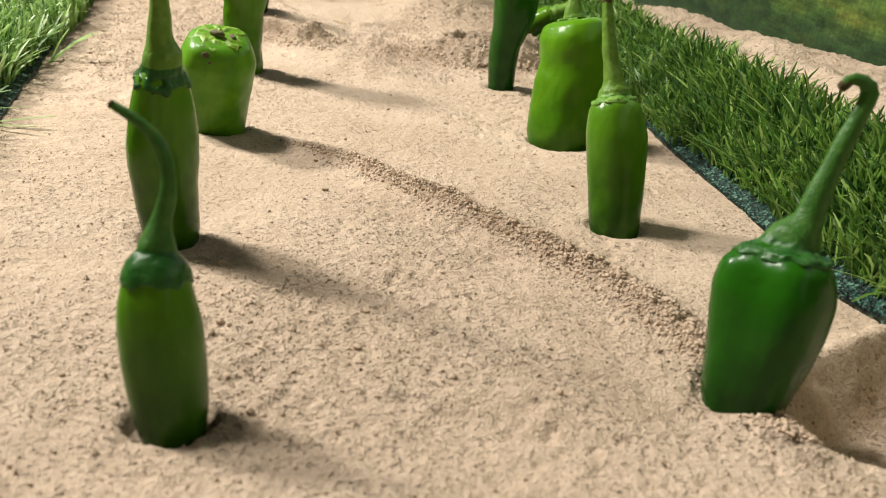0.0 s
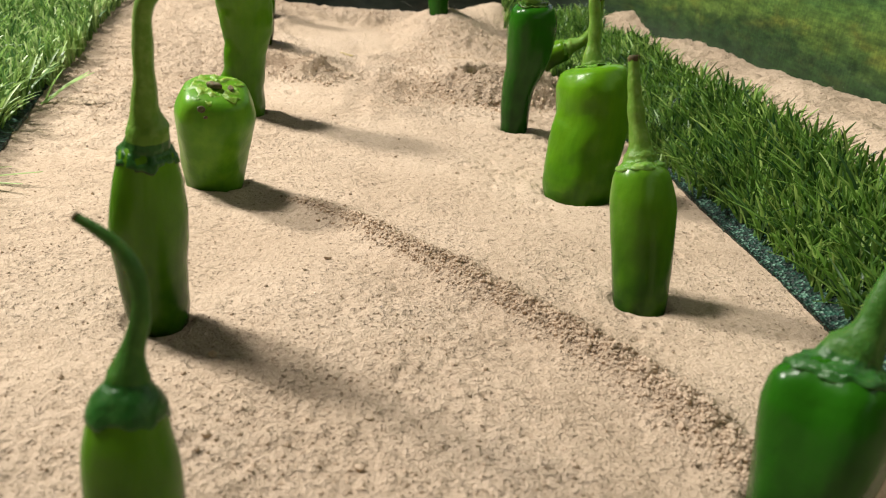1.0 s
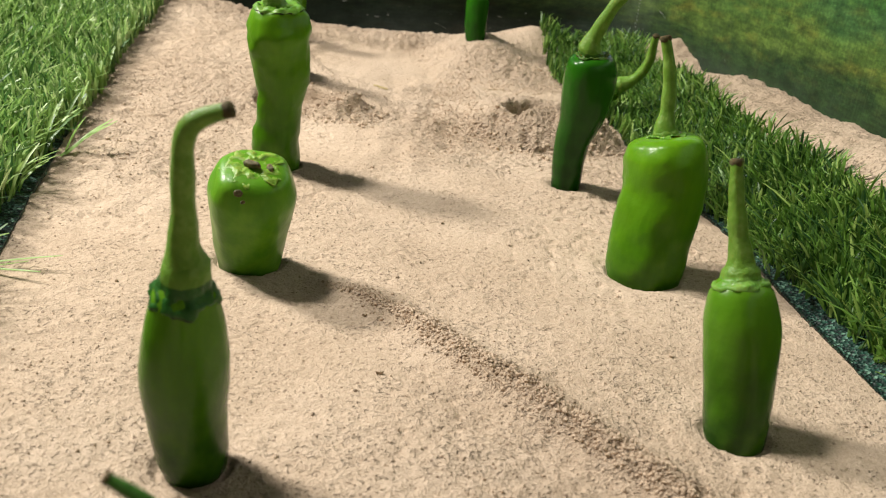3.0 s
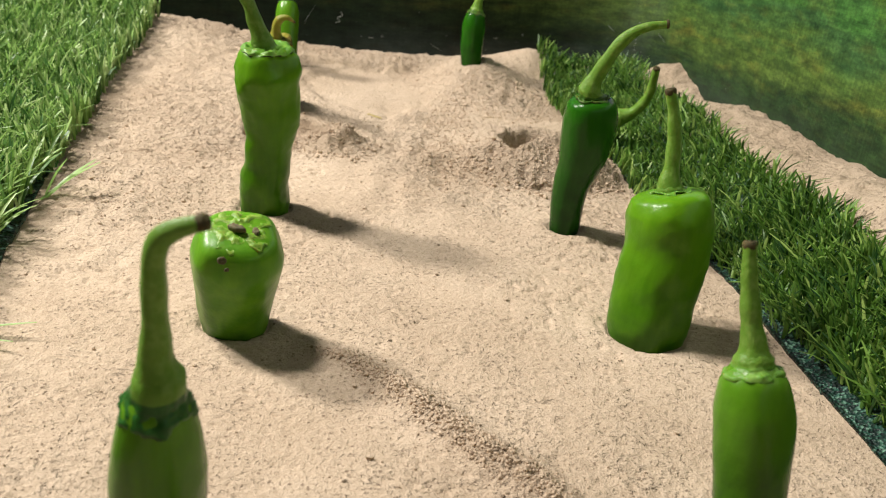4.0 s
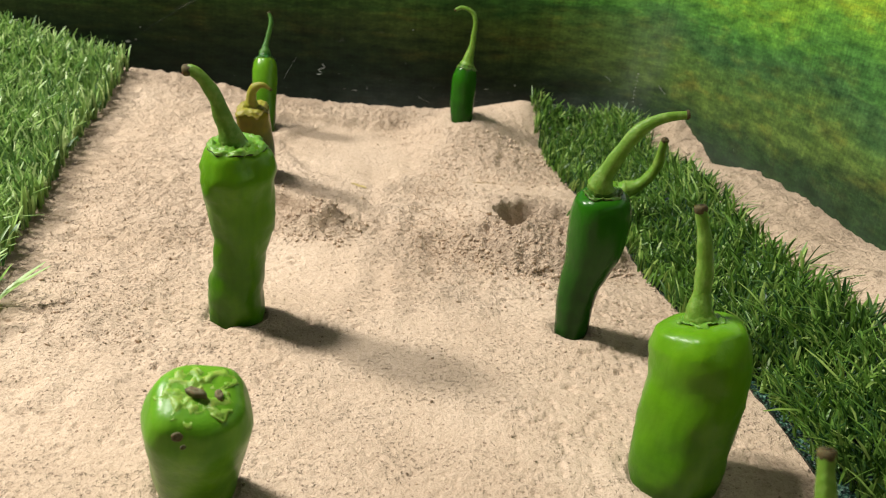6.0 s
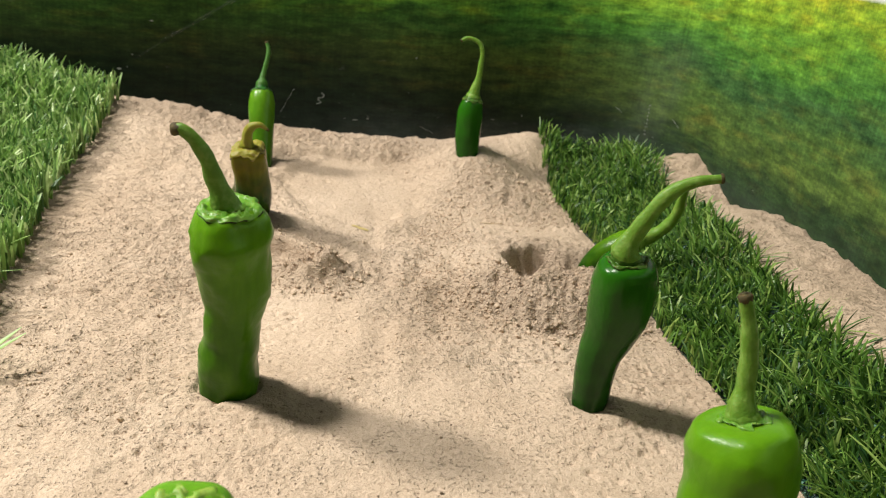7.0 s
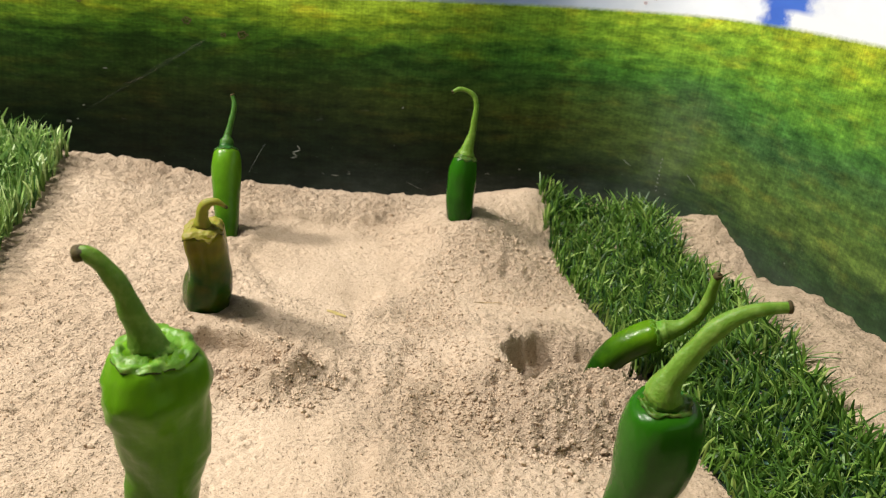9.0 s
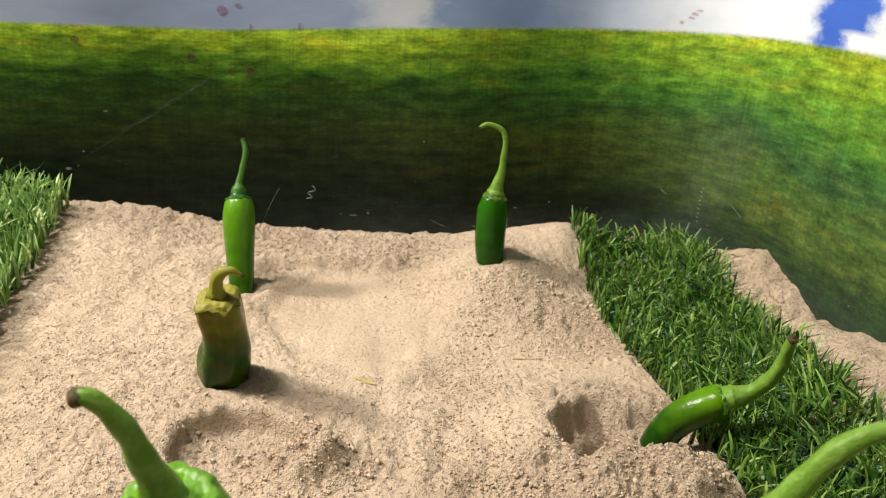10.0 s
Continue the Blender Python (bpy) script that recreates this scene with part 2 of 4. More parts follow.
def mix(nt, fac, a, b, blend="MIX"):
    n = nt.nodes.new("ShaderNodeMix")
    n.data_type, n.blend_type = "RGBA", blend
    for socket, value in ((n.inputs[0], fac), (n.inputs[6], a), (n.inputs[7], b)):
        if isinstance(value, (int, float)):
            socket.default_value = value
        elif isinstance(value, tuple):
            socket.default_value = (*value, 1)
        else:
            nt.links.new(value, socket)
    return n.outputs[2]


def calc(nt, op, a, b=0.0, c=0.0):
    n = nt.nodes.new("ShaderNodeMath")
    n.operation = op
    for socket, value in zip(n.inputs, (a, b, c)):
        if isinstance(value, (int, float)):
            socket.default_value = value
        else:
            nt.links.new(value, socket)
    return n.outputs[0]


def noise_of(nt, vector, scale, detail=4.0, rough=0.55):
    n = node(nt, "ShaderNodeTexNoise", Scale=scale, Detail=detail, Roughness=rough)
    if vector is not None:
        nt.links.new(vector, n.inputs["Vector"])
    return n.outputs[0]


def bump(nt, bsdf, height, strength, distance):
    n = node(nt, "ShaderNodeBump", Strength=strength, Distance=distance)
    nt.links.new(height, n.inputs["Height"])
    nt.links.new(n.outputs[0], bsdf.inputs["Normal"])


def sand_material():
    """Dry fine sand: a powdery ground with pits and crumbs, thicker where it lies loose, and scattered dark dots
    coloured as shaded pits.
    """
    mat, nt, b = material("sand")
    co = nt.nodes.new("ShaderNodeTexCoord").outputs["Object"]
    fine, mid, broad = noise_of(nt, co, 1500, 2, 0.6), noise_of(nt, co, 520, 4, 0.65), noise_of(nt, co, 14, 4)
    c = ramp(nt, [(0.25, (0.47, 0.36, 0.262)), (0.5, (0.545, 0.425, 0.318)), (0.75, (0.60, 0.477, 0.366))])
    nt.links.new(broad, c.inputs[0])
    speck = ramp(nt, [(0.28, (0.50, 0.45, 0.40)), (0.40, (0.93, 0.92, 0.90)), (0.60, (1.02, 1.02, 1.02)), (0.72, (1.22, 1.22, 1.20))])
    nt.links.new(fine, speck.inputs[0])
    tint = ramp(nt, [(0.3, (0.86, 0.84, 0.81)), (0.6, (1.04, 1.04, 1.04))])
    nt.links.new(mid, tint.inputs[0])
    col = mix(nt, 0.75, mix(nt, 1.0, c.outputs[0], tint.outputs[0], "MULTIPLY"), speck.outputs[0], "MULTIPLY")
    # single dark dots: the shade inside tiny pits, put into the colour
    cell = node(nt, "ShaderNodeTexVoronoi", Scale=520.0)
    nt.links.new(co, cell.inputs["Vector"])
    pick = nt.nodes.new("ShaderNodeSeparateColor")
    nt.links.new(cell.outputs["Color"], pick.inputs[0])
    pit_dot = calc(nt, "MULTIPLY", calc(nt, "GREATER_THAN", pick.outputs[0], 0.935), calc(nt, "LESS_THAN", cell.outputs["Distance"], 0.30))
    col = mix(nt, calc(nt, "MULTIPLY", pit_dot, 0.62), col, (0.13, 0.085, 0.055))
    nt.links.new(col, b.inputs["Base Color"])
    b.inputs["Roughness"].default_value = 0.95
    b.inputs["Specular IOR Level"].default_value = 0.15
    crumbly = nt.nodes.new("ShaderNodeAttribute")
    crumbly.attribute_name = "loose"
    loose = crumbly.outputs["Fac"]
    patch = ramp(nt, [(0.42, (0, 0, 0)), (0.62, (1, 1, 1))])
    nt.links.new(noise_of(nt, co, 45, 3), patch.inputs[0])
    pit = ramp(nt, [(0.57, (0, 0, 0)), (0.68, (1, 1, 1))])
    nt.links.new(noise_of(nt, co, 600, 3, 0.55), pit.inputs[0])
    pits = calc(nt, "MULTIPLY", pit.outputs[0], calc(nt, "MULTIPLY_ADD", calc(nt, "MULTIPLY", patch.outputs[0], calc(nt, "MULTIPLY_ADD", loose, 1.6, 0.25)), 0.9, calc(nt, "MULTIPLY_ADD", loose, 0.6, 0.06)))
    grit = calc(nt, "MULTIPLY_ADD", loose, 0.78, 0.19)
    height = calc(nt, "SUBTRACT", calc(nt, "MULTIPLY", calc(nt, "ADD", calc(nt, "MULTIPLY", mid, 1.9), calc(nt, "MULTIPLY", fine, 1.0)), grit), calc(nt, "MULTIPLY", pits, 0.95))
    bump(nt, b, height, 1.0, 0.0016)
    return mat


def skin_material(name, low, high, blotch, blotch_amount=0.35, rough=0.25, start=0.15, stop=0.95):
    """Pepper skin: paler towards the crown, with cloudy patches, fine dimples and a waxy gloss."""
    mat, nt, b = material(name)
    tex = nt.nodes.new("ShaderNodeTexCoord")
    co = tex.outputs["Object"]
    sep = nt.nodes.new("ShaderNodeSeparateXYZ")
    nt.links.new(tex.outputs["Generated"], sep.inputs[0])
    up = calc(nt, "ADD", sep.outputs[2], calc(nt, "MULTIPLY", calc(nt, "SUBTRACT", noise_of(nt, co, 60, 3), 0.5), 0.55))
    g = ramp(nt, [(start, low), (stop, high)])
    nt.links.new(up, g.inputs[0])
    patch = ramp(nt, [(0.42, (0, 0, 0)), (0.68, (1, 1, 1))])
    nt.links.new(noise_of(nt, co, 110, 3), patch.inputs[0])
    col = mix(nt, calc(nt, "MULTIPLY", patch.outputs[0], blotch_amount), g.outputs[0], blotch)
    stretch = nt.nodes.new("ShaderNodeMapping")
    stretch.inputs["Scale"].default_value = (1, 1, 0.12)
    nt.links.new(co, stretch.inputs[0])
    streak = ramp(nt, [(0.35, (0.92, 0.93, 0.92)), (0.65, (1.04, 1.03, 1.04))])
    nt.links.new(noise_of(nt, stretch.outputs[0], 420, 3), streak.inputs[0])
    nt.links.new(mix(nt, 1.0, col, streak.outputs[0], "MULTIPLY"), b.inputs["Base Color"])
    b.inputs["Roughness"].default_value = rough
    b.inputs["Specular IOR Level"].default_value = 0.2
    b.inputs["Subsurface Weight"].default_value = 0.25
    b.inputs["Subsurface Radius"].default_value = (0.5, 1.0, 0.2)
    b.inputs["Subsurface Scale"].default_value = 0.008
    bump(nt, b, noise_of(nt, co, 240, 3), 0.12, 0.002)
    return mat


def stalk_material(name, colour, spot, rough=0.45):
    mat, nt, b = material(name)
    co = nt.nodes.new("ShaderNodeTexCoord").outputs["Object"]
    patch = ramp(nt, [(0.45, (0, 0, 0)), (0.7, (1, 1, 1))])
    nt.links.new(noise_of(nt, co, 300, 4), patch.inputs[0])
    nt.links.new(mix(nt, calc(nt, "MULTIPLY", patch.outputs[0], 0.6), colour, spot), b.inputs["Base Color"])
    b.inputs["Roughness"].default_value = rough
    b.inputs["Specular IOR Level"].default_value = 0.25
    b.inputs["Subsurface Weight"].default_value = 0.1
    b.inputs["Subsurface Scale"].default_value = 0.002
    bump(nt, b, noise_of(nt, co, 700, 4), 0.35, 0.001)
    return mat


def blade_material(name, dark, light, dry):
    mat, nt, b = material(name)
    geo = nt.nodes.new("ShaderNodeNewGeometry")
    half = tuple((p + q) / 2 for p, q in zip(dark, light))
    c = ramp(nt, [(0.0, dark), (0.35, half), (0.70, light), (0.92, dry), (1.0, half)])
    nt.links.new(geo.outputs["Random Per Island"], c.inputs[0])
    nt.links.new(c.outputs[0], b.inputs["Base Color"])
    b.inputs["Roughness"].default_value = 0.42
    b.inputs["Specular IOR Level"].default_value = 0.5
    thin = nt.nodes.new("ShaderNodeBsdfTranslucent")
    nt.links.new(c.outputs[0], thin.inputs[0])
    both = nt.nodes.new("ShaderNodeMixShader")
    both.inputs[0].default_value = 0.35
    nt.links.new(b.outputs[0], both.inputs[1])
    nt.links.new(thin.outputs[0], both.inputs[2])
    nt.links.new(both.outputs[0], nt.nodes["Material Output"].inputs[0])
    return mat


def backing_material():
    mat, nt, b = material("turf_backing")
    co = nt.nodes.new("ShaderNodeTexCoord").outputs["Object"]
    v = node(nt, "ShaderNodeTexVoronoi", Scale=760.0)
    nt.links.new(co, v.inputs["Vector"])
    c = ramp(nt, [(0.0, (0.004, 0.012, 0.012)), (0.45, (0.006, 0.026, 0.019)), (0.75, (0.020, 0.085, 0.058)), (1.0, (0.15, 0.29, 0.21))])
    sep = nt.nodes.new("ShaderNodeSeparateColor")
    nt.links.new(v.outputs["Color"], sep.inputs[0])
    nt.links.new(sep.outputs[0], c.inputs[0])
    nt.links.new(c.outputs[0], b.inputs["Base Color"])
    b.inputs["Roughness"].default_value = 0.5
    bump(nt, b, v.outputs["Distance"], 1.0, 0.0015)
    return mat


def mural_material():
    """Printed sheet: a meadow, dark at the foot and bright towards its skyline (v = 1), clouds above; u runs in decimetres."""
    mat, nt, b = material("printed_sheet")
    uv = nt.nodes.new("ShaderNodeTexCoord").outputs["UV"]
    sep = nt.nodes.new("ShaderNodeSeparateXYZ")
    nt.links.new(uv, sep.inputs[0])
    u, v = sep.outputs[0], sep.outputs[1]

    def mapped(sx, sy, turn=0.0):
        m = nt.nodes.new("ShaderNodeMapping")
        m.inputs["Scale"].default_value = (sx, sy, 1)
        m.inputs["Rotation"].default_value = (0, 0, radians(turn))
        nt.links.new(uv, m.inputs[0])
        return m.outputs[0]

    def ranged(value, a0, a1, b0, b1):
        n = nt.nodes.new("ShaderNodeMapRange")
        for k, q in enumerate((a0, a1, b0, b1)):
            n.inputs[k + 1].default_value = q
        nt.links.new(value, n.inputs[0])
        return n.outputs[0]

    def offset(value, amount):
        return calc(nt, "MULTIPLY", calc(nt, "SUBTRACT", value, 0.5), amount)

    roll, streak, tuft, leaf = noise_of(nt, mapped(0.8, 4.5), 1.0, 4, 0.55), noise_of(nt, mapped(2.6, 20), 1.0, 6, 0.6), noise_of(nt, mapped(5.0, 24), 1.0, 6, 0.68), noise_of(nt, mapped(34, 95), 1.0, 3, 0.6)
    height = calc(nt, "ADD", calc(nt, "ADD", v, offset(roll, 0.30)), offset(streak, 0.26))
    # the three stretches of the print: back left, back right, and the run along the right-hand side
    left = ramp(nt, [(0.0, (0.008, 0.013, 0.011)), (0.20, (0.005, 0.010, 0.006)), (0.38, (0.004, 0.009, 0.004)), (0.55, (0.014, 0.024, 0.006)), (0.68, (0.017, 0.040, 0.007)), (0.78, (0.016, 0.045, 0.007)),
                     (0.84, (0.044, 0.115, 0.011)), (0.90, (0.112, 0.205, 0.016)), (0.95, (0.205, 0.320, 0.020)), (1.0, (0.250, 0.385, 0.030))])
    middle = ramp(nt, [(0.0, (0.028, 0.035, 0.031)), (0.20, (0.018, 0.024, 0.020)), (0.30, (0.006, 0.010, 0.005)), (0.40, (0.015, 0.026, 0.007)), (0.50, (0.036, 0.054, 0.010)), (0.60, (0.044, 0.074, 0.012)),
                       (0.70, (0.026, 0.070, 0.014)), (0.79, (0.042, 0.130, 0.018)), (0.89, (0.112, 0.225, 0.020)), (1.0, (0.215, 0.335, 0.025))])
    right = ramp(nt, [(0.0, (0.009, 0.022, 0.010)), (0.20, (0.011, 0.028, 0.010)), (0.32, (0.018, 0.042, 0.012)), (0.42, (0.060, 0.100, 0.020)), (0.50, (0.054, 0.104, 0.022)), (0.60, (0.032, 0.080, 0.024)),
                      (0.70, (0.042, 0.120, 0.024)), (0.80, (0.074, 0.185, 0.024)), (0.90, (0.130, 0.240, 0.020)), (1.0, (0.240, 0.305, 0.020))])
    for bands in (left, middle, right):
        nt.links.new(height, bands.inputs[0])
    wander = calc(nt, "ADD", u, offset(roll, 1.6))
    field = mix(nt, ranged(wander, 12.9, 14.6, 0.0, 1.0), mix(nt, ranged(wander, 11.2, 12.7, 0.0, 1.0), right.outputs[0], middle.outputs[0]), left.outputs[0])
    shade = ramp(nt, [(0.32, (0.34, 0.40, 0.46)), (0.50, (1.0, 1.0, 1.0)), (0.68, (1.85, 1.72, 1.65))])
    nt.links.new(tuft, shade.inputs[0])
    field = mix(nt, 0.9, field, shade.outputs[0], "MULTIPLY")
    dots = ramp(nt, [(0.30, (0.72, 0.74, 0.72)), (0.70, (1.28, 1.26, 1.28))])
    nt.links.new(leaf, dots.inputs[0])
    field = mix(nt, 1.0, field, dots.outputs[0], "MULTIPLY")
    # brown and yellow patches in the grass
    warm = ramp(nt, [(0.52, (1.0, 1.0, 1.0)), (0.68, (1.55, 1.06, 0.95))])
    nt.links.new(noise_of(nt, mapped(1.6, 8.0), 1.4, 5, 0.6), warm.inputs[0])
    field = mix(nt, 1.0, field, warm.outputs[0], "MULTIPLY")
    # the cloth's weave
    warp, weft = noise_of(nt, mapped(62, 0.9), 1.0, 2, 0.5), noise_of(nt, mapped(0.7, 105), 1.0, 2, 0.5)
    weave = calc(nt, "ADD", warp, calc(nt, "MULTIPLY", weft, 0.7))
    thread_tone = ramp(nt, [(0.34, (0.74, 0.74, 0.74)), (0.66, (1.26, 1.28, 1.24))])
    nt.links.new(calc(nt, "MULTIPLY", weave, 0.59), thread_tone.inputs[0])
    field = mix(nt, calc(nt, "MULTIPLY_ADD", noise_of(nt, mapped(1.5, 4), 1.0, 3), 0.9, 0.2), field, thread_tone.outputs[0], "MULTIPLY")
    # clouds
    drift = calc(nt, "ADD", u, offset(noise_of(nt, mapped(2.2, 6.0), 1.5, 6, 0.6), 0.55))
    sky = ramp(nt, [(0.0, (0.60, 0.63, 0.68)), (0.280, (0.60, 0.63, 0.68)), (0.292, (0.048, 0.125, 0.48)), (0.330, (0.045, 0.115, 0.47)), (0.343, (0.64, 0.67, 0.72)), (0.43, (0.60, 0.64, 0.71)), (0.475, (0.42, 0.49, 0.63)),
                    (0.53, (0.20, 0.28, 0.50)), (0.59, (0.23, 0.31, 0.50)), (0.602, (0.50, 0.54, 0.61)), (0.635, (0.46, 0.50, 0.58)), (0.655, (0.26, 0.32, 0.48)), (0.80, (0.25, 0.31, 0.46)), (1.0, (0.36, 0.40, 0.48))])
    nt.links.new(ranged(drift, 8.0, 18.0, 0.0, 1.0), sky.inputs[0])
    puff = ramp(nt, [(0.35, (0.90, 0.91, 0.93)), (0.65, (1.06, 1.05, 1.04))])
    nt.links.new(noise_of(nt, mapped(1.5, 5), 1.4, 5), puff.inputs[0])
    clouds = mix(nt, 1.0, sky.outputs[0], puff.outputs[0], "MULTIPLY")
    low = calc(nt, "MULTIPLY", ranged(calc(nt, "ADD", v, offset(roll, 0.08)), 1.03, 1.055, 1.0, 0.0), ranged(drift, 11.06, 11.14, 1.0, 0.0))
    clouds = mix(nt, low, clouds, (0.60, 0.63, 0.68))
    edge = ranged(calc(nt, "ADD", v, offset(leaf, 0.012)), 0.990, 1.006, 0.0, 1.0)
    col = mix(nt, edge, field, clouds)
    # rubbed patches and pale flecks, most at the foot
    scuff = ramp(nt, [(0.62, (0, 0, 0)), (0.80, (1, 1, 1))])
    nt.links.new(noise_of(nt, mapped(2.2, 9), 2.0, 8, 0.72), scuff.inputs[0])
    col = mix(nt, calc(nt, "MULTIPLY", scuff.outputs[0], 0.12), col, (0.40, 0.42, 0.40))
    fleck = ramp(nt, [(0.69, (0, 0, 0)), (0.76, (1, 1, 1))])
    nt.links.new(noise_of(nt, mapped(16, 40, 25), 1.0, 4, 0.6), fleck.inputs[0])
    col = mix(nt, calc(nt, "MULTIPLY", fleck.outputs[0], ranged(v, 0.15, 0.42, 0.65, 0.04)), col, (0.40, 0.42, 0.39))
    # sand dust clinging to the foot, and a rubbed grey smear where the sheet turns
    dust = ranged(calc(nt, "ADD", v, offset(noise_of(nt, mapped(0.9, 3.0), 1.4, 5, 0.6), 0.6)), 0.25, 0.75, 1.0, 0.0)
    smear = calc(nt, "POWER", noise_of(nt, mapped(3.0, 7.0), 1.6, 7, 0.7), 1.6)
    amount = calc(nt, "MULTIPLY", calc(nt, "MULTIPLY", dust, ranged(u, 11.4, 13.6, 0.06, 0.02)), calc(nt, "MULTIPLY", smear, 2.2))
    col = mix(nt, amount, col, (0.19, 0.25, 0.19))
    foot = calc(nt, "MULTIPLY", ranged(v, 0.13, 0.27, 1.0, 0.0), calc(nt, "MULTIPLY", smear, 1.3))
    col = mix(nt, calc(nt, "MULTIPLY", foot, ranged(u, 15.2, 14.4, 0.04, 0.34)), col, (0.085, 0.098, 0.098))
    d = calc(nt, "DIVIDE", calc(nt, "ADD", calc(nt, "SUBTRACT", u, 12.15), calc(nt, "MULTIPLY", v, 0.55)), 0.22)
    bell = calc(nt, "MULTIPLY", calc(nt, "DIVIDE", 1.0, calc(nt, "ADD", 1.0, calc(nt, "MULTIPLY", calc(nt, "MULTIPLY", d, d), calc(nt, "MULTIPLY", d, d)))), ranged(v, 0.62, 0.82, 1.0, 0.0))
    col = mix(nt, calc(nt, "MULTIPLY", calc(nt, "MULTIPLY", bell, smear), 0.20), col, (0.20, 0.24, 0.19))
    nt.links.new(col, b.inputs["Base Color"])
    b.inputs["Roughness"].default_value = 0.45
    b.inputs["Specular IOR Level"].default_value = 0.1
    bump(nt, b, weave, 0.05, 0.0005)
    return mat


def plain_material(name, colour, rough=0.7, scale=30, amount=0.12):
    mat, nt, b = material(name)
    co = nt.nodes.new("ShaderNodeTexCoord").outputs["Object"]
    c = ramp(nt, [(0.3, tuple(v * (1 - amount) for v in colour)), (0.7, tuple(min(1, v * (1 + amount)) for v in colour))])
    nt.links.new(noise_of(nt, co, scale, 5), c.inputs[0])
    nt.links.new(c.outputs[0], b.inputs["Base Color"])
    b.inputs["Roughness"].default_value = rough
    return mat


SAND = sand_material()
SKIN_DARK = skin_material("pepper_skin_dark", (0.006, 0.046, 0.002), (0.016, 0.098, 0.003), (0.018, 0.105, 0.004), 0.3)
# own pale crown, plus the base's shade under the lamps put into the low colour
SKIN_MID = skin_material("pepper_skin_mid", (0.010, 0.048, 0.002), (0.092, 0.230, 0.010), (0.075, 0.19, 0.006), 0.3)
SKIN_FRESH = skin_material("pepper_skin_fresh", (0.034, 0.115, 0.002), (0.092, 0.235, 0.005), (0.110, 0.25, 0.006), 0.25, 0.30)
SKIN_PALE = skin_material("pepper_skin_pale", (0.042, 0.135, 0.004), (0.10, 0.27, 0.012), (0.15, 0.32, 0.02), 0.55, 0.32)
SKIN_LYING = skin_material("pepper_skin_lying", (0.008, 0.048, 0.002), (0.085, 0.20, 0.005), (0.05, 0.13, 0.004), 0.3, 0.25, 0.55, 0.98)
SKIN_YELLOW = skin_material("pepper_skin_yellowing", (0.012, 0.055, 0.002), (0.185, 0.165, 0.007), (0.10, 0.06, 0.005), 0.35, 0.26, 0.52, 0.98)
STALK = stalk_material("stalk", (0.105, 0.215, 0.020), (0.21, 0.33, 0.070))
STALK_DARK = stalk_material("stalk_dark", (0.035, 0.115, 0.012), (0.07, 0.17, 0.025))
STALK_YELLOW = stalk_material("stalk_yellow", (0.20, 0.21, 0.02), (0.26, 0.20, 0.05))
CALYX = stalk_material("calyx", (0.07, 0.20, 0.018), (0.17, 0.31, 0.05), 0.35)
CALYX_DARK = stalk_material("calyx_dark", (0.018, 0.085, 0.012), (0.055, 0.16, 0.035), 0.3)
CALYX_BROWN = stalk_material("calyx_brown", (0.045, 0.115, 0.010), (0.12, 0.13, 0.028), 0.45)
CRACK = stalk_material("calyx_crack", (0.02, 0.024, 0.008), (0.06, 0.055, 0.018), 0.7)
TIP = stalk_material("stalk_end", (0.05, 0.04, 0.015), (0.14, 0.11, 0.04), 0.8)
SCAR = stalk_material("dry_scar", (0.09, 0.078, 0.035), (0.30, 0.27, 0.15), 0.7)
CALYX_PALE = stalk_material("calyx_pale", (0.10, 0.24, 0.022), (0.27, 0.42, 0.10), 0.35)
CALYX_YELLOW = stalk_material("calyx_yellow", (0.21, 0.20, 0.02), (0.30, 0.22, 0.10), 0.5)
PALE_FLESH = stalk_material("pale_flesh", (0.16, 0.31, 0.03), (0.36, 0.46, 0.10), 0.4)
BLADE_LEFT = blade_material("blade_light", (0.050, 0.145, 0.036), (0.32, 0.50, 0.13), (0.54, 0.66, 0.30))
BLADE_RIGHT = blade_material("blade_dark", (0.016, 0.066, 0.018), (0.170, 0.335, 0.050), (0.37, 0.51, 0.13))
BACKING = backing_material()
MURAL = mural_material()
TRAY = plain_material("tray_grey", (0.35, 0.35, 0.34), 0.5)


# ---- setting: tray, printed sheet, sand ----
def box_mesh(name, x0, y0, z0, x1, y1, z1, mat):
    bm = bmesh.new()
    bmesh.ops.create_cube(bm, size=1.0)
    for v in bm.verts:
        v.co = Vector(((x0 + x1) / 2 + v.co.x * (x1 - x0), (y0 + y1) / 2 + v.co.y * (y1 - y0), (z0 + z1) / 2 + v.co.z * (z1 - z0)))
    me = bpy.data.meshes.new(name)
    bm.to_mesh(me)
    bm.free()
    me.materials.append(mat)
    return me


def wall_line(count):
    p = spline(WALL, count)
    d = np.gradient(p, axis=0)
    d /= np.linalg.norm(d, axis=1)[:, None]
    out = np.stack([d[:, 1], -d[:, 0]], -1)
    return p, out


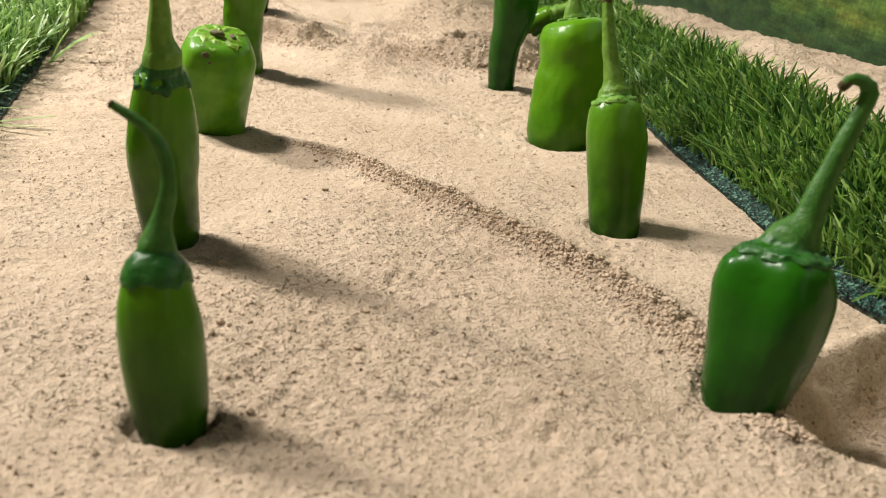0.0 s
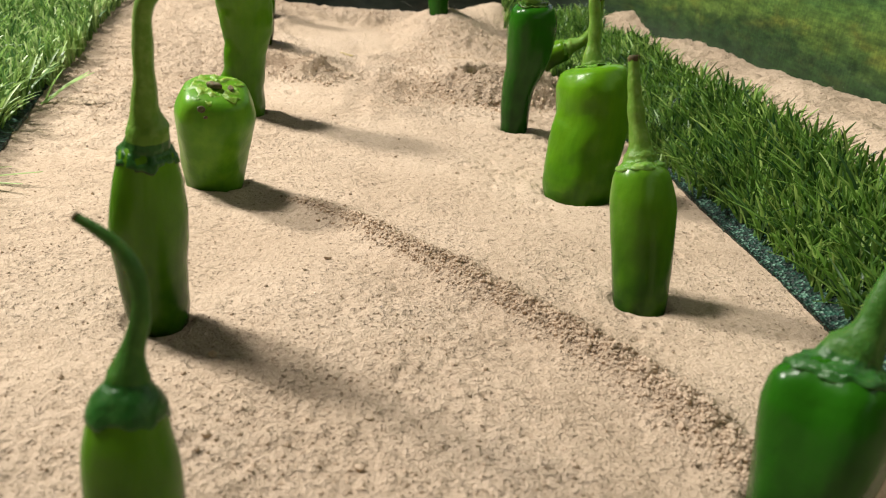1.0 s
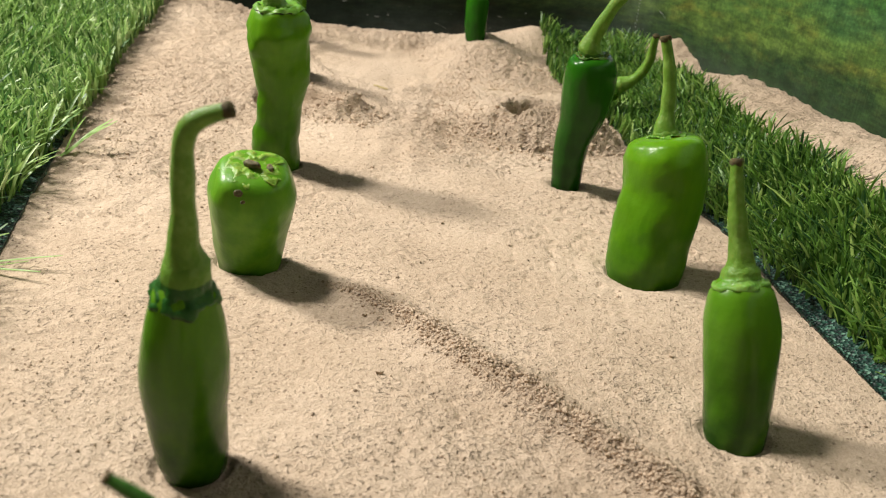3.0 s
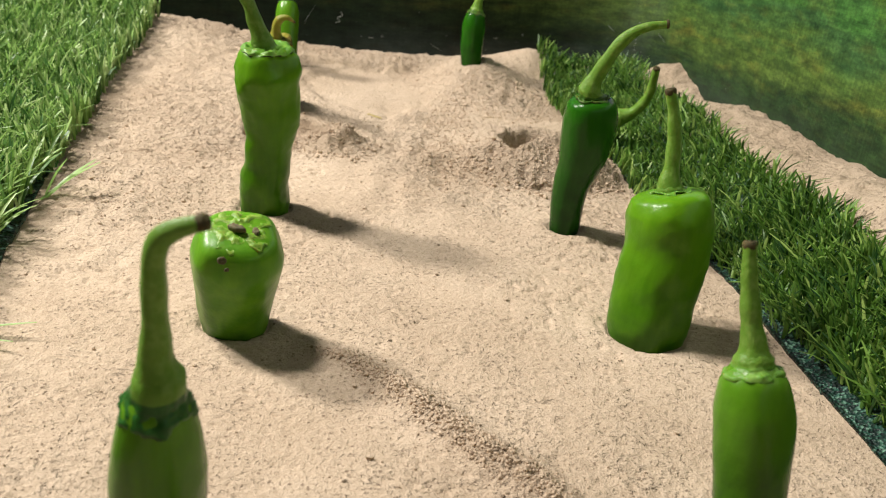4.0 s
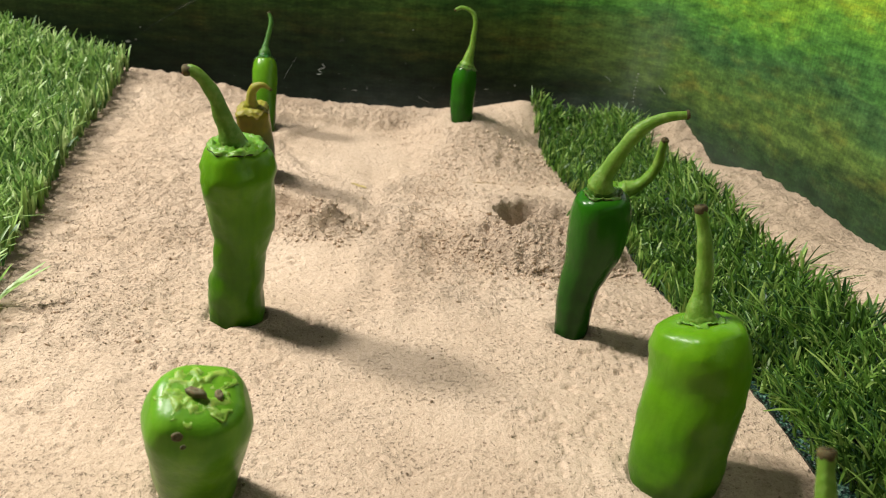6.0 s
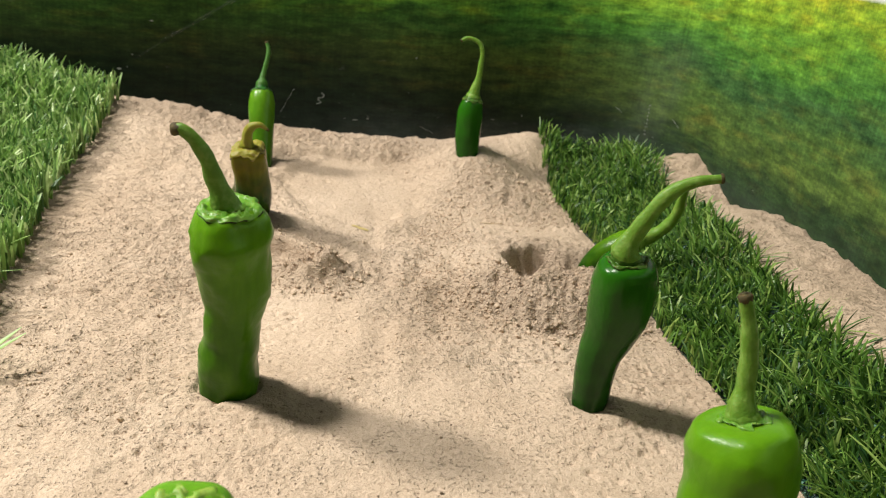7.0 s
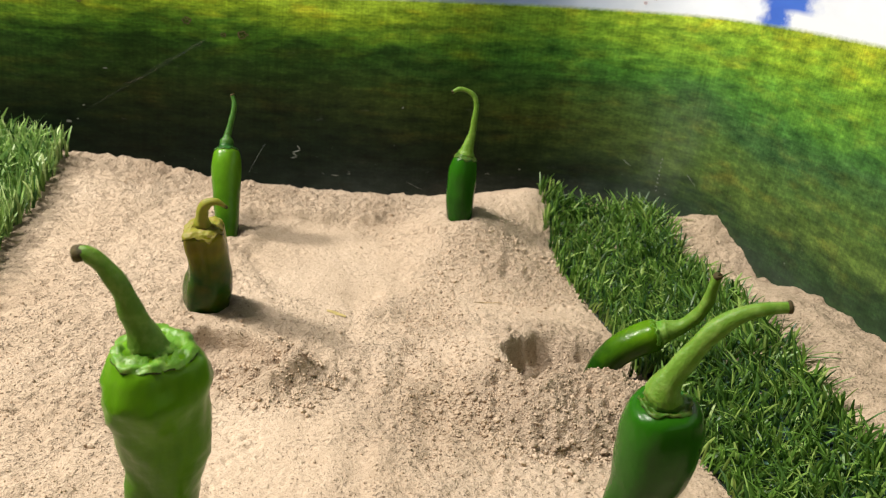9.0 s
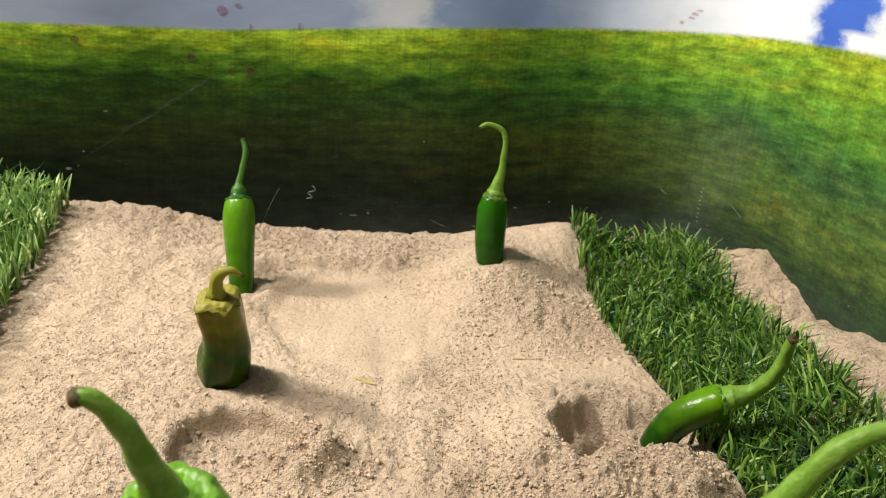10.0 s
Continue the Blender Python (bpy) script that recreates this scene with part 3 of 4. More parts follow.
def printed_sheet():
    n, thick, low, high = 260, 0.35, -3.0, 30.0
    p, out = wall_line(n)
    u = np.r_[0, np.cumsum(np.linalg.norm(np.diff(p, axis=0), axis=1))]
    zs = np.r_[np.linspace(low, high, 24)]
    skyline = np.interp(p[:, 0], [-32, -19, -5, 2, 7.5, 12.3, 15.5, 17.5], [15.3, 15.6, 16.7, 17.1, 17.35, 17.65, 17.9, 18.0])
    verts, uvs = [], []
    for side in (0.0, thick):
        for z in zs:
            q = p + out * side
            verts.append(np.c_[q, np.full(n, z)])
            uvs.append(np.c_[u / 10, z / skyline])
    verts, uvs = np.concatenate(verts), np.concatenate(uvs)
    rows = len(zs)
    inner = grid_faces(rows, n)
    outer = grid_faces(rows, n)[:, ::-1] + rows * n
    top = np.array([[(rows - 1) * n + i, (rows - 1) * n + i + 1, (2 * rows - 1) * n + i + 1, (2 * rows - 1) * n + i] for i in range(n - 1)])
    faces = np.concatenate([inner, outer, top])
    me = mesh_from("backdrop", verts, faces, MURAL)
    layer = me.uv_layers.new(name="UVMap")
    index = np.empty(len(me.loops), np.int32)
    me.loops.foreach_get("vertex_index", index)
    layer.data.foreach_set("uv", uvs[index].ravel())
    return tagged(new("backdrop", me), "curved printed sheet of a green meadow under a cloudy sky", "backdrop", kind="structure")


def sand_sheet():
    xs = np.r_[np.arange(-62.2, -31, 0.7), np.arange(-31, -20, 0.16), np.arange(-20, 12, 0.085), np.arange(12, 22, 0.16), np.arange(22, 24.2, 0.5)]
    ys = np.r_[np.arange(-31, 8, 0.6), np.arange(8, 60, 0.09), np.arange(60, 92, 0.105)]
    x, y = np.meshgrid(xs, ys)
    z = sand_height(x.ravel(), y.ravel())
    faces = grid_faces(len(ys), len(xs))
    p, out = wall_line(400)
    cx, cy = x.ravel()[faces].mean(1), y.ravel()[faces].mean(1)
    keep = np.ones(len(faces), bool)
    # inside the wall line: test each row against the wall's x range at that y
    right = np.array([p[(p[:, 0] > 0) & (p[:, 1] < 91.3)][np.argmin(np.abs(p[(p[:, 0] > 0) & (p[:, 1] < 91.3)][:, 1] - v)), 0] for v in ys])
    keep &= cx < np.interp(cy, ys, right) + 0.15
    mid = cx < 7.5
    order = np.argsort(p[:, 0])
    sel = order[p[order, 1] > 73]
    keep &= ~mid | (cy < np.interp(cx, p[sel, 0], p[sel, 1]) + 0.15)
    me = mesh_from("ground", np.c_[x.ravel(), y.ravel(), z], faces[keep], SAND)
    loose = me.attributes.new("loose", "FLOAT", "POINT")
    loose.data.foreach_set("value", np.clip(0.55 * roughness_of_sand(x.ravel(), y.ravel()) + 0.7 * clumps_of_sand(x.ravel(), y.ravel()), 0, 1).astype(np.float32))
    return tagged(new("ground", me), "dry pale brown sand, raked, dug and heaped", "sand", kind="structure")


printed_sheet()
sand_sheet()
for name, box in (("tray_base", (-0.625, -0.31, -0.06, 0.245, 0.925, -0.035)), ("tray_rim_west", (-0.64, -0.31, -0.06, -0.625, 0.83, 0.035)), ("tray_rim_south", (-0.64, -0.325, -0.06, 0.245, -0.31, 0.05))):
    tagged(new(name, box_mesh(name, *box, TRAY)), "plain grey board of the sand tray", "tray", kind="structure")


# ---- plants ----
def loft(path, sides, wobble=None):
    """Rings along a path of (x, y, z, radius), square to it; wobble(k, angle) scales each ring's radius."""
    n = len(path)
    t = np.gradient(path[:, :3], axis=0)
    t /= np.maximum(np.linalg.norm(t, axis=1), 1e-9)[:, None]
    side = np.array([1.0, 0.0, 0.0])
    ang = np.linspace(0, 2 * np.pi, sides, endpoint=False)
    rings = []
    for k in range(n):
        side = side - t[k] * (side @ t[k])
        side /= np.linalg.norm(side)
        other = np.cross(t[k], side)
        r = path[k, 3] * (np.ones(sides) if wobble is None else wobble(k, ang))
        rings.append(path[k, :3] + r[:, None] * (np.cos(ang)[:, None] * side + np.sin(ang)[:, None] * other))
    return np.concatenate(rings)


def tube_faces(rings, sides):
    return grid_faces(rings, sides, closed=True)


def dimples(v, centre, seed, big, small, knob):
    """Push points in and out from the axis with soft hollows."""
    out = v.copy()
    for i, q in enumerate(v):
        p = Vector(q * knob) + Vector((seed * 7.3, seed * 3.1, 0))
        a = big * noise.noise(p) + small * noise.noise(p * 3.1)
        out[i] = centre[i] + (q - centre[i]) * (1 + a)
    return out


def pepper(label, skin, y0, lean, body, stem, calyx, stalk=STALK, cap=CALYX, crown=0.3, lobes=3, lobe=0.05, big=0.05, small=0.015, seed=1, tip=0.35, ragged=0.08, brown=False, knob=0.55, pebble=0.04, knuckles=(0, 0.0), rim=0.035):
    """A pepper pushed into the sand tip first. body, stem: (x, z, radius); calyx: (height of its rim, rim radius) below the stem's foot."""
    def place(x, z, r):
        return (x, y0 + lean * z, z, r)

    base = sand_z(body[0][0], y0 + lean * body[0][1])
    home = np.array([body[0][0], y0 + lean * base, base])
    thing = root("chilli_pepper", *home)
    pts = [place(*b) for b in body]
    first, second = np.array(pts[0]), np.array(pts[1])
    down = first + (first - second) / np.linalg.norm((first - second)[:3]) * 1.1
    down[3] = first[3] * 0.72
    path = spline([down, *pts], 40)
    end, axis = path[-1].copy(), path[-1, :3] - path[-3, :3]
    axis /= np.linalg.norm(axis)
    r = end[3]
    rise, shrink = (0, 0.45, 0.78, 0.95, 0.98, 0.90, 0.85), (1.0, 0.93, 0.80, 0.62, 0.42, 0.22, 0.02)
    if not stem:
        rise = (0, 0.45, 0.78, 0.95, 1.0, 1.02, 1.03)
    if crown >= 0.5:
        rise = (0, 0.28, 0.52, 0.74, 0.90, 0.98, 1.0)
    steps = np.linspace(0.5, 6, 12)
    dome = [[*(end[:3] + axis * crown * r * np.interp(q, range(7), rise)), r * np.interp(q, range(7), shrink)] for q in steps]
    path = np.concatenate([path, dome])
    n, sides, phase = len(path), 60, seed * 1.7

    def wob(k, a):
        up = smooth(0.25, 0.9, k / n)
        return 1 + lobe * up * np.cos(lobes * a + phase) + 0.4 * lobe * np.cos((lobes + 2) * a + phase * 2 + k * 0.05)

    v = loft(path, sides, wob)
    v = dimples(v, np.repeat(path[:, :3], sides, axis=0), seed, big, small, knob)
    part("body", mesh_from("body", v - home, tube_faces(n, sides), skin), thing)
    skin_points = v.reshape(n, sides, 3)
    if stem:
        sp = spline([place(*s) for s in stem], 26)
        sides2 = 14
        v = loft(sp, sides2, lambda k, a: 1 + 0.07 * np.cos(5 * a + seed) + 0.05 * math.sin(k * 0.9 + seed))
        stub = part("stem", mesh_from("stem", v - home, tube_faces(len(sp), sides2), stalk), thing)
        t = sp[-1, :3] - sp[-3, :3]
        t /= np.linalg.norm(t)
        q, rr = sp[-1, :3], sp[-1, 3]
        tp = np.array([[*(q - t * tip), rr * 1.02], [*(q - t * tip * 0.6), rr * 1.13], [*(q - t * tip * 0.1), rr * 1.16], [*(q + t * 0.04), rr * 0.95], [*(q + t * 0.05), rr * 0.5], [*(q + t * 0.02), 0.01]])
        v = loft(tp, sides2, lambda k, a: 1 + 0.06 * np.cos(3 * a + seed + k))
        part("cut_end", mesh_from("cut_end", v - home, tube_faces(len(tp), sides2), TIP), stub, "dry brown cut end")
    if calyx:
        rim_z, rim_r = calyx
        foot = np.array(place(*stem[0])) if stem else np.array([*(path[-1, :3] + axis * 0.04), 0.05])
        if rim_z < end[2]:
            low = float(np.argmin(np.abs(path[:40, 2] - rim_z)))
        else:
            low = float(np.interp(-rim_r, -path[39:, 3], np.arange(39, n)))
        inner = min(max(foot[3] * 1.15, 0.40 * rim_r), 0.78 * rim_r) if stem else 0.03
        high = float(np.interp(-inner, -path[39:, 3], np.arange(39, n)))
        along, around = np.gradient(skin_points, axis=0), np.roll(skin_points, -1, axis=1) - np.roll(skin_points, 1, axis=1)
        normal = np.cross(around, along)
        normal /= np.maximum(np.linalg.norm(normal, axis=2), 1e-9)[:, :, None]
        ang, cols = np.linspace(0, 2 * np.pi, sides, endpoint=False), np.arange(sides)
        wave = np.cos(5 * ang + seed) + 0.6 * np.cos(9 * ang + 2 * seed) + 0.45 * np.cos(14 * ang)
        scale_k = np.linalg.norm(path[int(low), :3] - path[int(low) - 1, :3]) + abs(path[int(low), 3] - path[int(low) - 1, 3])

        def on_skin(f, lift):
            k = np.clip(low + ragged / scale_k * wave * (1 - f) + f * (high - low), 1, n - 1.01)
            i = k.astype(int)
            w = (k - i)[:, None]
            p = skin_points[i, cols] * (1 - w) + skin_points[i + 1, cols] * w
            swell = knuckles[1] * math.exp(-(((f - 0.28) / 0.26) ** 2)) * (0.35 + 0.65 * np.abs(np.cos(0.5 * knuckles[0] * ang + 0.5 * np.sin(3 * ang + seed)))) * (lift > 0)
            q = p + normal[i, cols] * (lift + swell)[:, None]
            bumps = np.array([noise.noise(Vector(c * 3.4) + Vector((seed, 0, 0))) + 0.8 * noise.noise(Vector(c * 7.0)) for c in p])
            return q + normal[i, cols] * (pebble * bumps * (lift > 0))[:, None]

        rows = [on_skin(0.0, -0.04), on_skin(0.0, rim)] + [on_skin(f, rim + 0.01) for f in (0.06, 0.12, 0.18, 0.25, 0.32, 0.39, 0.46, 0.53, 0.60, 0.68, 0.78, 0.88, 1.0)]
        hug = len(rows)
        if stem:
            last = rows[-1]
            to = last - last.mean(0)
            t = sp[1, :3] - sp[0, :3]
            t /= np.linalg.norm(t)
            to = to - np.outer(to @ t, t)
            to /= np.linalg.norm(to, axis=1)[:, None]
            ring = foot[:3] + to * foot[3] * 1.05
            for f in (0.2, 0.4, 0.6, 0.8, 1.0):
                g = f ** 1.6
                flat = last * (1 - f) + ring * f
                knot = np.array([noise.noise(Vector(c * 4.0)) for c in flat]) * pebble * 1.3 * (1 - f)
                rows.append(flat + (ring - last) * (g - f) * np.array([0, 0, 1.0]) + to * knot[:, None])
            rows.append(ring + t * 0.15 - to * foot[3] * 0.25)
        v = np.concatenate(rows)
        me = mesh_from("calyx", v - home, tube_faces(len(rows), sides), cap)
        me.materials.append(stalk)
        me.materials.append(CRACK)
        for f, face in enumerate(me.polygons):
            row, col = divmod(f, sides)
            if row >= hug + 2:
                face.material_index = 1
            elif row < 2 and brown and (col * 7919 + seed * 31) % 11 < 7:
                face.material_index = 2
        part("calyx", me, thing)
    tagged(thing, label, "pepper", group="peppers planted in the sand")
    return thing, home


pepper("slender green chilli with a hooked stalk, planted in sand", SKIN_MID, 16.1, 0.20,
       [(-4.50, -0.1, 0.80), (-4.58, 0.41, 0.85), (-4.68, 1.04, 0.88), (-4.76, 1.66, 0.88), (-4.85, 2.27, 0.82), (-4.88, 2.8, 0.71)],
       [(-4.87, 3.6, 0.36), (-4.82, 4.0, 0.24), (-4.68, 4.65, 0.17), (-4.71, 5.2, 0.155), (-4.85, 5.57, 0.145), (-5.08, 5.87, 0.13), (-5.43, 6.12, 0.11), (-5.88, 6.35, 0.09)],
       (2.75, 0.76), STALK_DARK, CALYX_DARK, crown=1.1, seed=1, lobe=0.03, big=0.03, ragged=0.05, tip=0.04, pebble=0.015)
pepper("broad dark green pepper leaning, with a crooked stalk", SKIN_DARK, 19.2, 0.20,
       [(9.18, -0.3, 1.10), (9.28, 0.3, 1.22), (9.40, 1.0, 1.34), (9.50, 1.75, 1.42), (9.58, 2.45, 1.42), (9.60, 2.95, 1.32)],
       [(9.85, 3.86, 0.58), (10.07, 4.28, 0.40), (10.22, 4.92, 0.30), (10.44, 5.63, 0.26), (10.67, 6.32, 0.23), (10.92, 7.0, 0.21), (11.02, 7.42, 0.20), (10.81, 7.66, 0.16), (10.49, 7.66, 0.14), (10.33, 7.48, 0.12)],
       (3.64, 1.08), STALK_DARK, CALYX_DARK, crown=0.60, seed=2, lobe=0.11, big=0.06, ragged=0.09, tip=0.2, pebble=0.09, knuckles=(8, 0.06), rim=0.015)
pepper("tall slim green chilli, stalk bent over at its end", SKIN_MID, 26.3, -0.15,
       [(-7.64, -0.2, 0.88), (-7.71, 0.68, 0.97), (-7.73, 1.64, 1.02), (-7.71, 2.57, 1.08), (-7.65, 3.47, 1.05), (-7.59, 4.33, 0.94), (-7.54, 4.95, 0.80)],
       [(-7.43, 5.9, 0.53), (-7.46, 6.4, 0.37), (-7.40, 7.0, 0.29), (-7.38, 7.58, 0.27), (-7.34, 8.2, 0.25), (-7.28, 8.85, 0.24), (-7.10, 9.28, 0.22), (-6.75, 9.54, 0.20), (-6.23, 9.74, 0.16)],
       (4.95, 0.86), STALK, CALYX_DARK, crown=0.85, seed=3, lobe=0.04, big=0.035, ragged=0.07, tip=0.16, brown=True, pebble=0.075, knuckles=(11, 0.035), rim=0.008)
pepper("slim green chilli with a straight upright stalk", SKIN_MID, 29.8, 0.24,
       [(7.74, -0.2, 0.86), (7.67, 0.40, 0.94), (7.61, 1.30, 1.0), (7.51, 2.19, 1.07), (7.42, 3.07, 1.11), (7.31, 3.59, 1.09), (7.21, 4.11, 0.99)],
       [(7.11, 4.95, 0.52), (7.05, 5.31, 0.37), (6.91, 5.81, 0.31), (6.75, 6.47, 0.27), (6.62, 7.14, 0.22), (6.54, 7.63, 0.20), (6.49, 8.03, 0.18)],
       (4.40, 0.82), STALK, CALYX_PALE, crown=0.85, seed=4, lobe=0.03, big=0.03, ragged=0.05, tip=0.18, pebble=0.07, knuckles=(15, 0.045), rim=0.004)
stub, stub_home = pepper("stubby pale green pepper with its stalk broken off", SKIN_PALE, 38.6, -0.33,
                         [(-9.36, -0.4, 1.12), (-9.31, 0.3, 1.22), (-9.26, 1.1, 1.33), (-9.16, 2.0, 1.46), (-9.03, 3.1, 1.60), (-8.95, 3.62, 1.62), (-8.89, 4.06, 1.47)],
                         [], (9.0, 1.08), STALK, PALE_FLESH, crown=0.36, seed=5, lobe=0.05, lobes=4, big=0.05, pebble=0.11, ragged=0.22, rim=0.006)


def crown_piece(name, mat, parent, home, cx, cy, cz, rx, ry, thick, lobes, depth, seed, tilt, label):
    """A ragged flat piece that lies on a pepper's crown."""
    rng = random.Random(seed)
    n, rings = 30, 5
    verts, faces = [], []
    for k in range(rings):
        f = (1.0, 1.03, 0.8, 0.45, 0.02)[k]
        h = (-1.2, 0.2, 1.0, 0.8, 0.7)[k] * thick - 0.22 * (f * max(rx, ry)) ** 2
        for i in range(n):
            a = 2 * math.pi * i / n
            r = f * (1 + depth * math.cos(lobes * a + seed) + 0.35 * depth * math.cos((2 * lobes + 1) * a))
            verts.append((rx * r * math.cos(a), ry * r * math.sin(a), h * (1 + 0.25 * rng.uniform(-1, 1) * (k > 1))))
    turn = pose(0, 0, 0, *tilt).to_3x3()
    v = np.array([turn @ Vector(q) for q in verts]) + np.array([cx, cy, cz])
    return part(name, mesh_from(name, v - home, tube_faces(rings, n), mat), parent, label)


crown_piece("stalk_scar", SCAR, stub, stub_home, -8.83, 36.92, 4.70, 0.32, 0.14, 0.08, 2, 0.14, 5, (14, 4, -22), "dry brown stalk scar")
crown_piece("stalk_scar", SCAR, stub, stub_home, -8.22, 37.12, 4.55, 0.12, 0.18, 0.07, 2, 0.12, 8, (14, 14, 15), "dry brown stalk scar")
crown_piece("blemish", SCAR, stub, stub_home, -9.02, 35.74, 3.93, 0.17, 0.12, 0.04, 2, 0.1, 9, (68, 0, 25), "brown blemish in the skin")
crown_piece("blemish", SCAR, stub, stub_home, -8.85, 35.72, 3.62, 0.09, 0.06, 0.03, 2, 0.1, 10, (75, 0, 30), "brown blemish in the skin")

pepper("bright green blocky pepper with dented shiny sides", SKIN_FRESH, 41.6, 0.14,
       [(7.05, -0.4, 1.42), (6.98, 0.4, 1.60), (6.98, 0.95, 1.66), (7.08, 1.82, 1.68), (7.21, 2.76, 1.68), (7.32, 3.68, 1.70), (7.30, 4.57, 1.76), (7.23, 5.2, 1.73), (7.15, 5.58, 1.58)],
       [(6.98, 6.12, 0.50), (6.92, 6.4, 0.40), (6.92, 6.92, 0.31), (6.84, 7.97, 0.28), (6.63, 8.99, 0.23), (6.44, 9.58, 0.20), (6.34, 9.88, 0.20)],
       (5.97, 0.80), STALK, CALYX_PALE, crown=0.26, seed=6, lobe=0.05, big=0.07, small=0.025, ragged=0.05, tip=0.22, knob=0.85, pebble=0.06, knuckles=(9, 0.06), rim=0.02)
pepper("tall knobbly green pepper with a curved stalk", SKIN_FRESH, 50.6, -0.14,
       [(-11.04, 0.1, 1.22), (-11.05, 0.88, 1.28), (-11.01, 1.81, 1.23), (-10.83, 2.75, 1.11), (-10.77, 3.65, 1.13), (-10.70, 4.53, 1.21), (-10.68, 5.66, 1.34), (-10.68, 6.5, 1.44), (-10.75, 7.06, 1.56), (-10.80, 7.55, 1.63), (-10.80, 8.0, 1.53)],
       [(-10.98, 8.85, 0.50), (-11.08, 9.2, 0.42), (-11.33, 9.8, 0.345), (-11.56, 10.51, 0.29), (-11.86, 11.0, 0.27), (-12.12, 11.32, 0.24), (-12.48, 11.54, 0.22), (-12.76, 11.48, 0.21)],
       (8.52, 1.22), STALK, CALYX_PALE, crown=0.46, seed=7, lobe=0.06, big=0.14, small=0.05, ragged=0.06, tip=0.3, knob=0.80, brown=True, pebble=0.11, knuckles=(10, 0.08), rim=0.004)
pepper("glossy dark green chilli leaning over, with a long bent stalk", SKIN_DARK, 52.3, -0.17,
       [(4.58, 0.2, 0.76), (4.57, 0.9, 0.81), (4.50, 1.75, 0.86), (4.53, 3.05, 0.93), (4.71, 4.02, 1.07), (4.82, 4.96, 1.25), (4.84, 5.86, 1.32), (4.80, 6.73, 1.31), (4.74, 7.28, 1.20)],
       [(4.52, 8.05, 0.54), (4.56, 8.35, 0.46), (4.70, 8.72, 0.38), (5.05, 9.55, 0.32), (5.46, 10.37, 0.30), (5.98, 10.96, 0.27), (6.63, 11.32, 0.20), (7.5, 11.52, 0.18)],
       (7.68, 0.84), STALK, CALYX_BROWN, crown=0.36, seed=8, lobe=0.04, big=0.03, ragged=0.05, tip=0.10, brown=True, pebble=0.10, knuckles=(12, 0.06), rim=0.015)
pepper("short yellowing pepper with a shrivelled curled stalk", SKIN_YELLOW, 69.0, -0.30,
       [(-14.36, 1.0, 1.08), (-14.30, 1.9, 1.21), (-14.17, 2.66, 1.21), (-14.06, 3.4, 1.13), (-14.09, 4.46, 1.08), (-14.17, 5.14, 1.08), (-14.22, 5.8, 1.02)],
       [(-14.26, 6.35, 0.38), (-14.22, 6.75, 0.29), (-14.14, 7.15, 0.28), (-13.86, 7.5, 0.24), (-13.43, 7.6, 0.16), (-12.98, 7.33, 0.08)],
       (5.9, 0.98), STALK_YELLOW, CALYX_YELLOW, crown=0.35, seed=9, lobe=0.09, lobes=4, big=0.06, ragged=0.12, tip=0.45, brown=True, pebble=0.08)
pepper("small green chilli with an upright curved stalk", SKIN_MID, 76.6, 0.40,
       [(-15.48, 1.9, 0.64), (-15.55, 2.7, 0.72), (-15.78, 4.15, 0.83), (-15.95, 5.5, 0.91), (-16.03, 6.3, 0.90), (-16.10, 6.8, 0.80)],
       [(-16.14, 7.5, 0.40), (-16.15, 7.8, 0.22), (-16.05, 8.47, 0.175), (-15.92, 9.49, 0.155), (-16.0, 9.9, 0.14), (-16.15, 10.2, 0.12)],
       (6.95, 0.72), STALK_DARK, CALYX_DARK, crown=0.5, seed=10, lobe=0.03, big=0.03, ragged=0.06, tip=0.1, brown=True, rim=0.012, knuckles=(8, 0.05))
pepper("small dark green chilli on a mound, thin hooked stalk", SKIN_DARK, 82.4, 0.0,
       [(-0.80, 2.6, 0.72), (-0.93, 3.3, 0.85), (-1.03, 4.5, 0.94), (-1.05, 5.7, 0.97), (-1.07, 6.5, 0.95), (-1.0, 7.2, 0.80)],
       [(-0.95, 7.75, 0.50), (-0.87, 8.28, 0.34), (-0.72, 9.06, 0.24), (-0.68, 10.0, 0.19), (-0.66, 10.9, 0.17), (-0.88, 11.5, 0.16), (-1.40, 11.8, 0.15), (-1.9, 11.84, 0.14), (-2.3, 11.6, 0.11)],
       (7.35, 0.74), STALK, CALYX_BROWN, crown=0.6, seed=11, lobe=0.03, big=0.03, ragged=0.08, tip=0.12, brown=True)
pepper("green chilli lying slanted in a dug hole against the turf", SKIN_LYING, 66.9, -0.35,
       [(6.48, -1.37, 0.72), (6.52, 0.15, 0.76), (6.86, 1.60, 0.77), (7.54, 2.56, 0.80), (8.28, 3.16, 0.83), (8.62, 3.36, 0.80)],
       [(9.15, 3.69, 0.56), (9.44, 3.81, 0.45), (9.85, 4.08, 0.37), (10.33, 4.74, 0.33), (10.61, 5.64, 0.3), (10.59, 6.76, 0.25), (10.58, 7.32, 0.2)],
       (9.0, 0.74), STALK, CALYX_PALE, crown=0.42, seed=12, lobe=0.04, big=0.07, tip=0.18, ragged=0.12, rim=0.008, pebble=0.08)


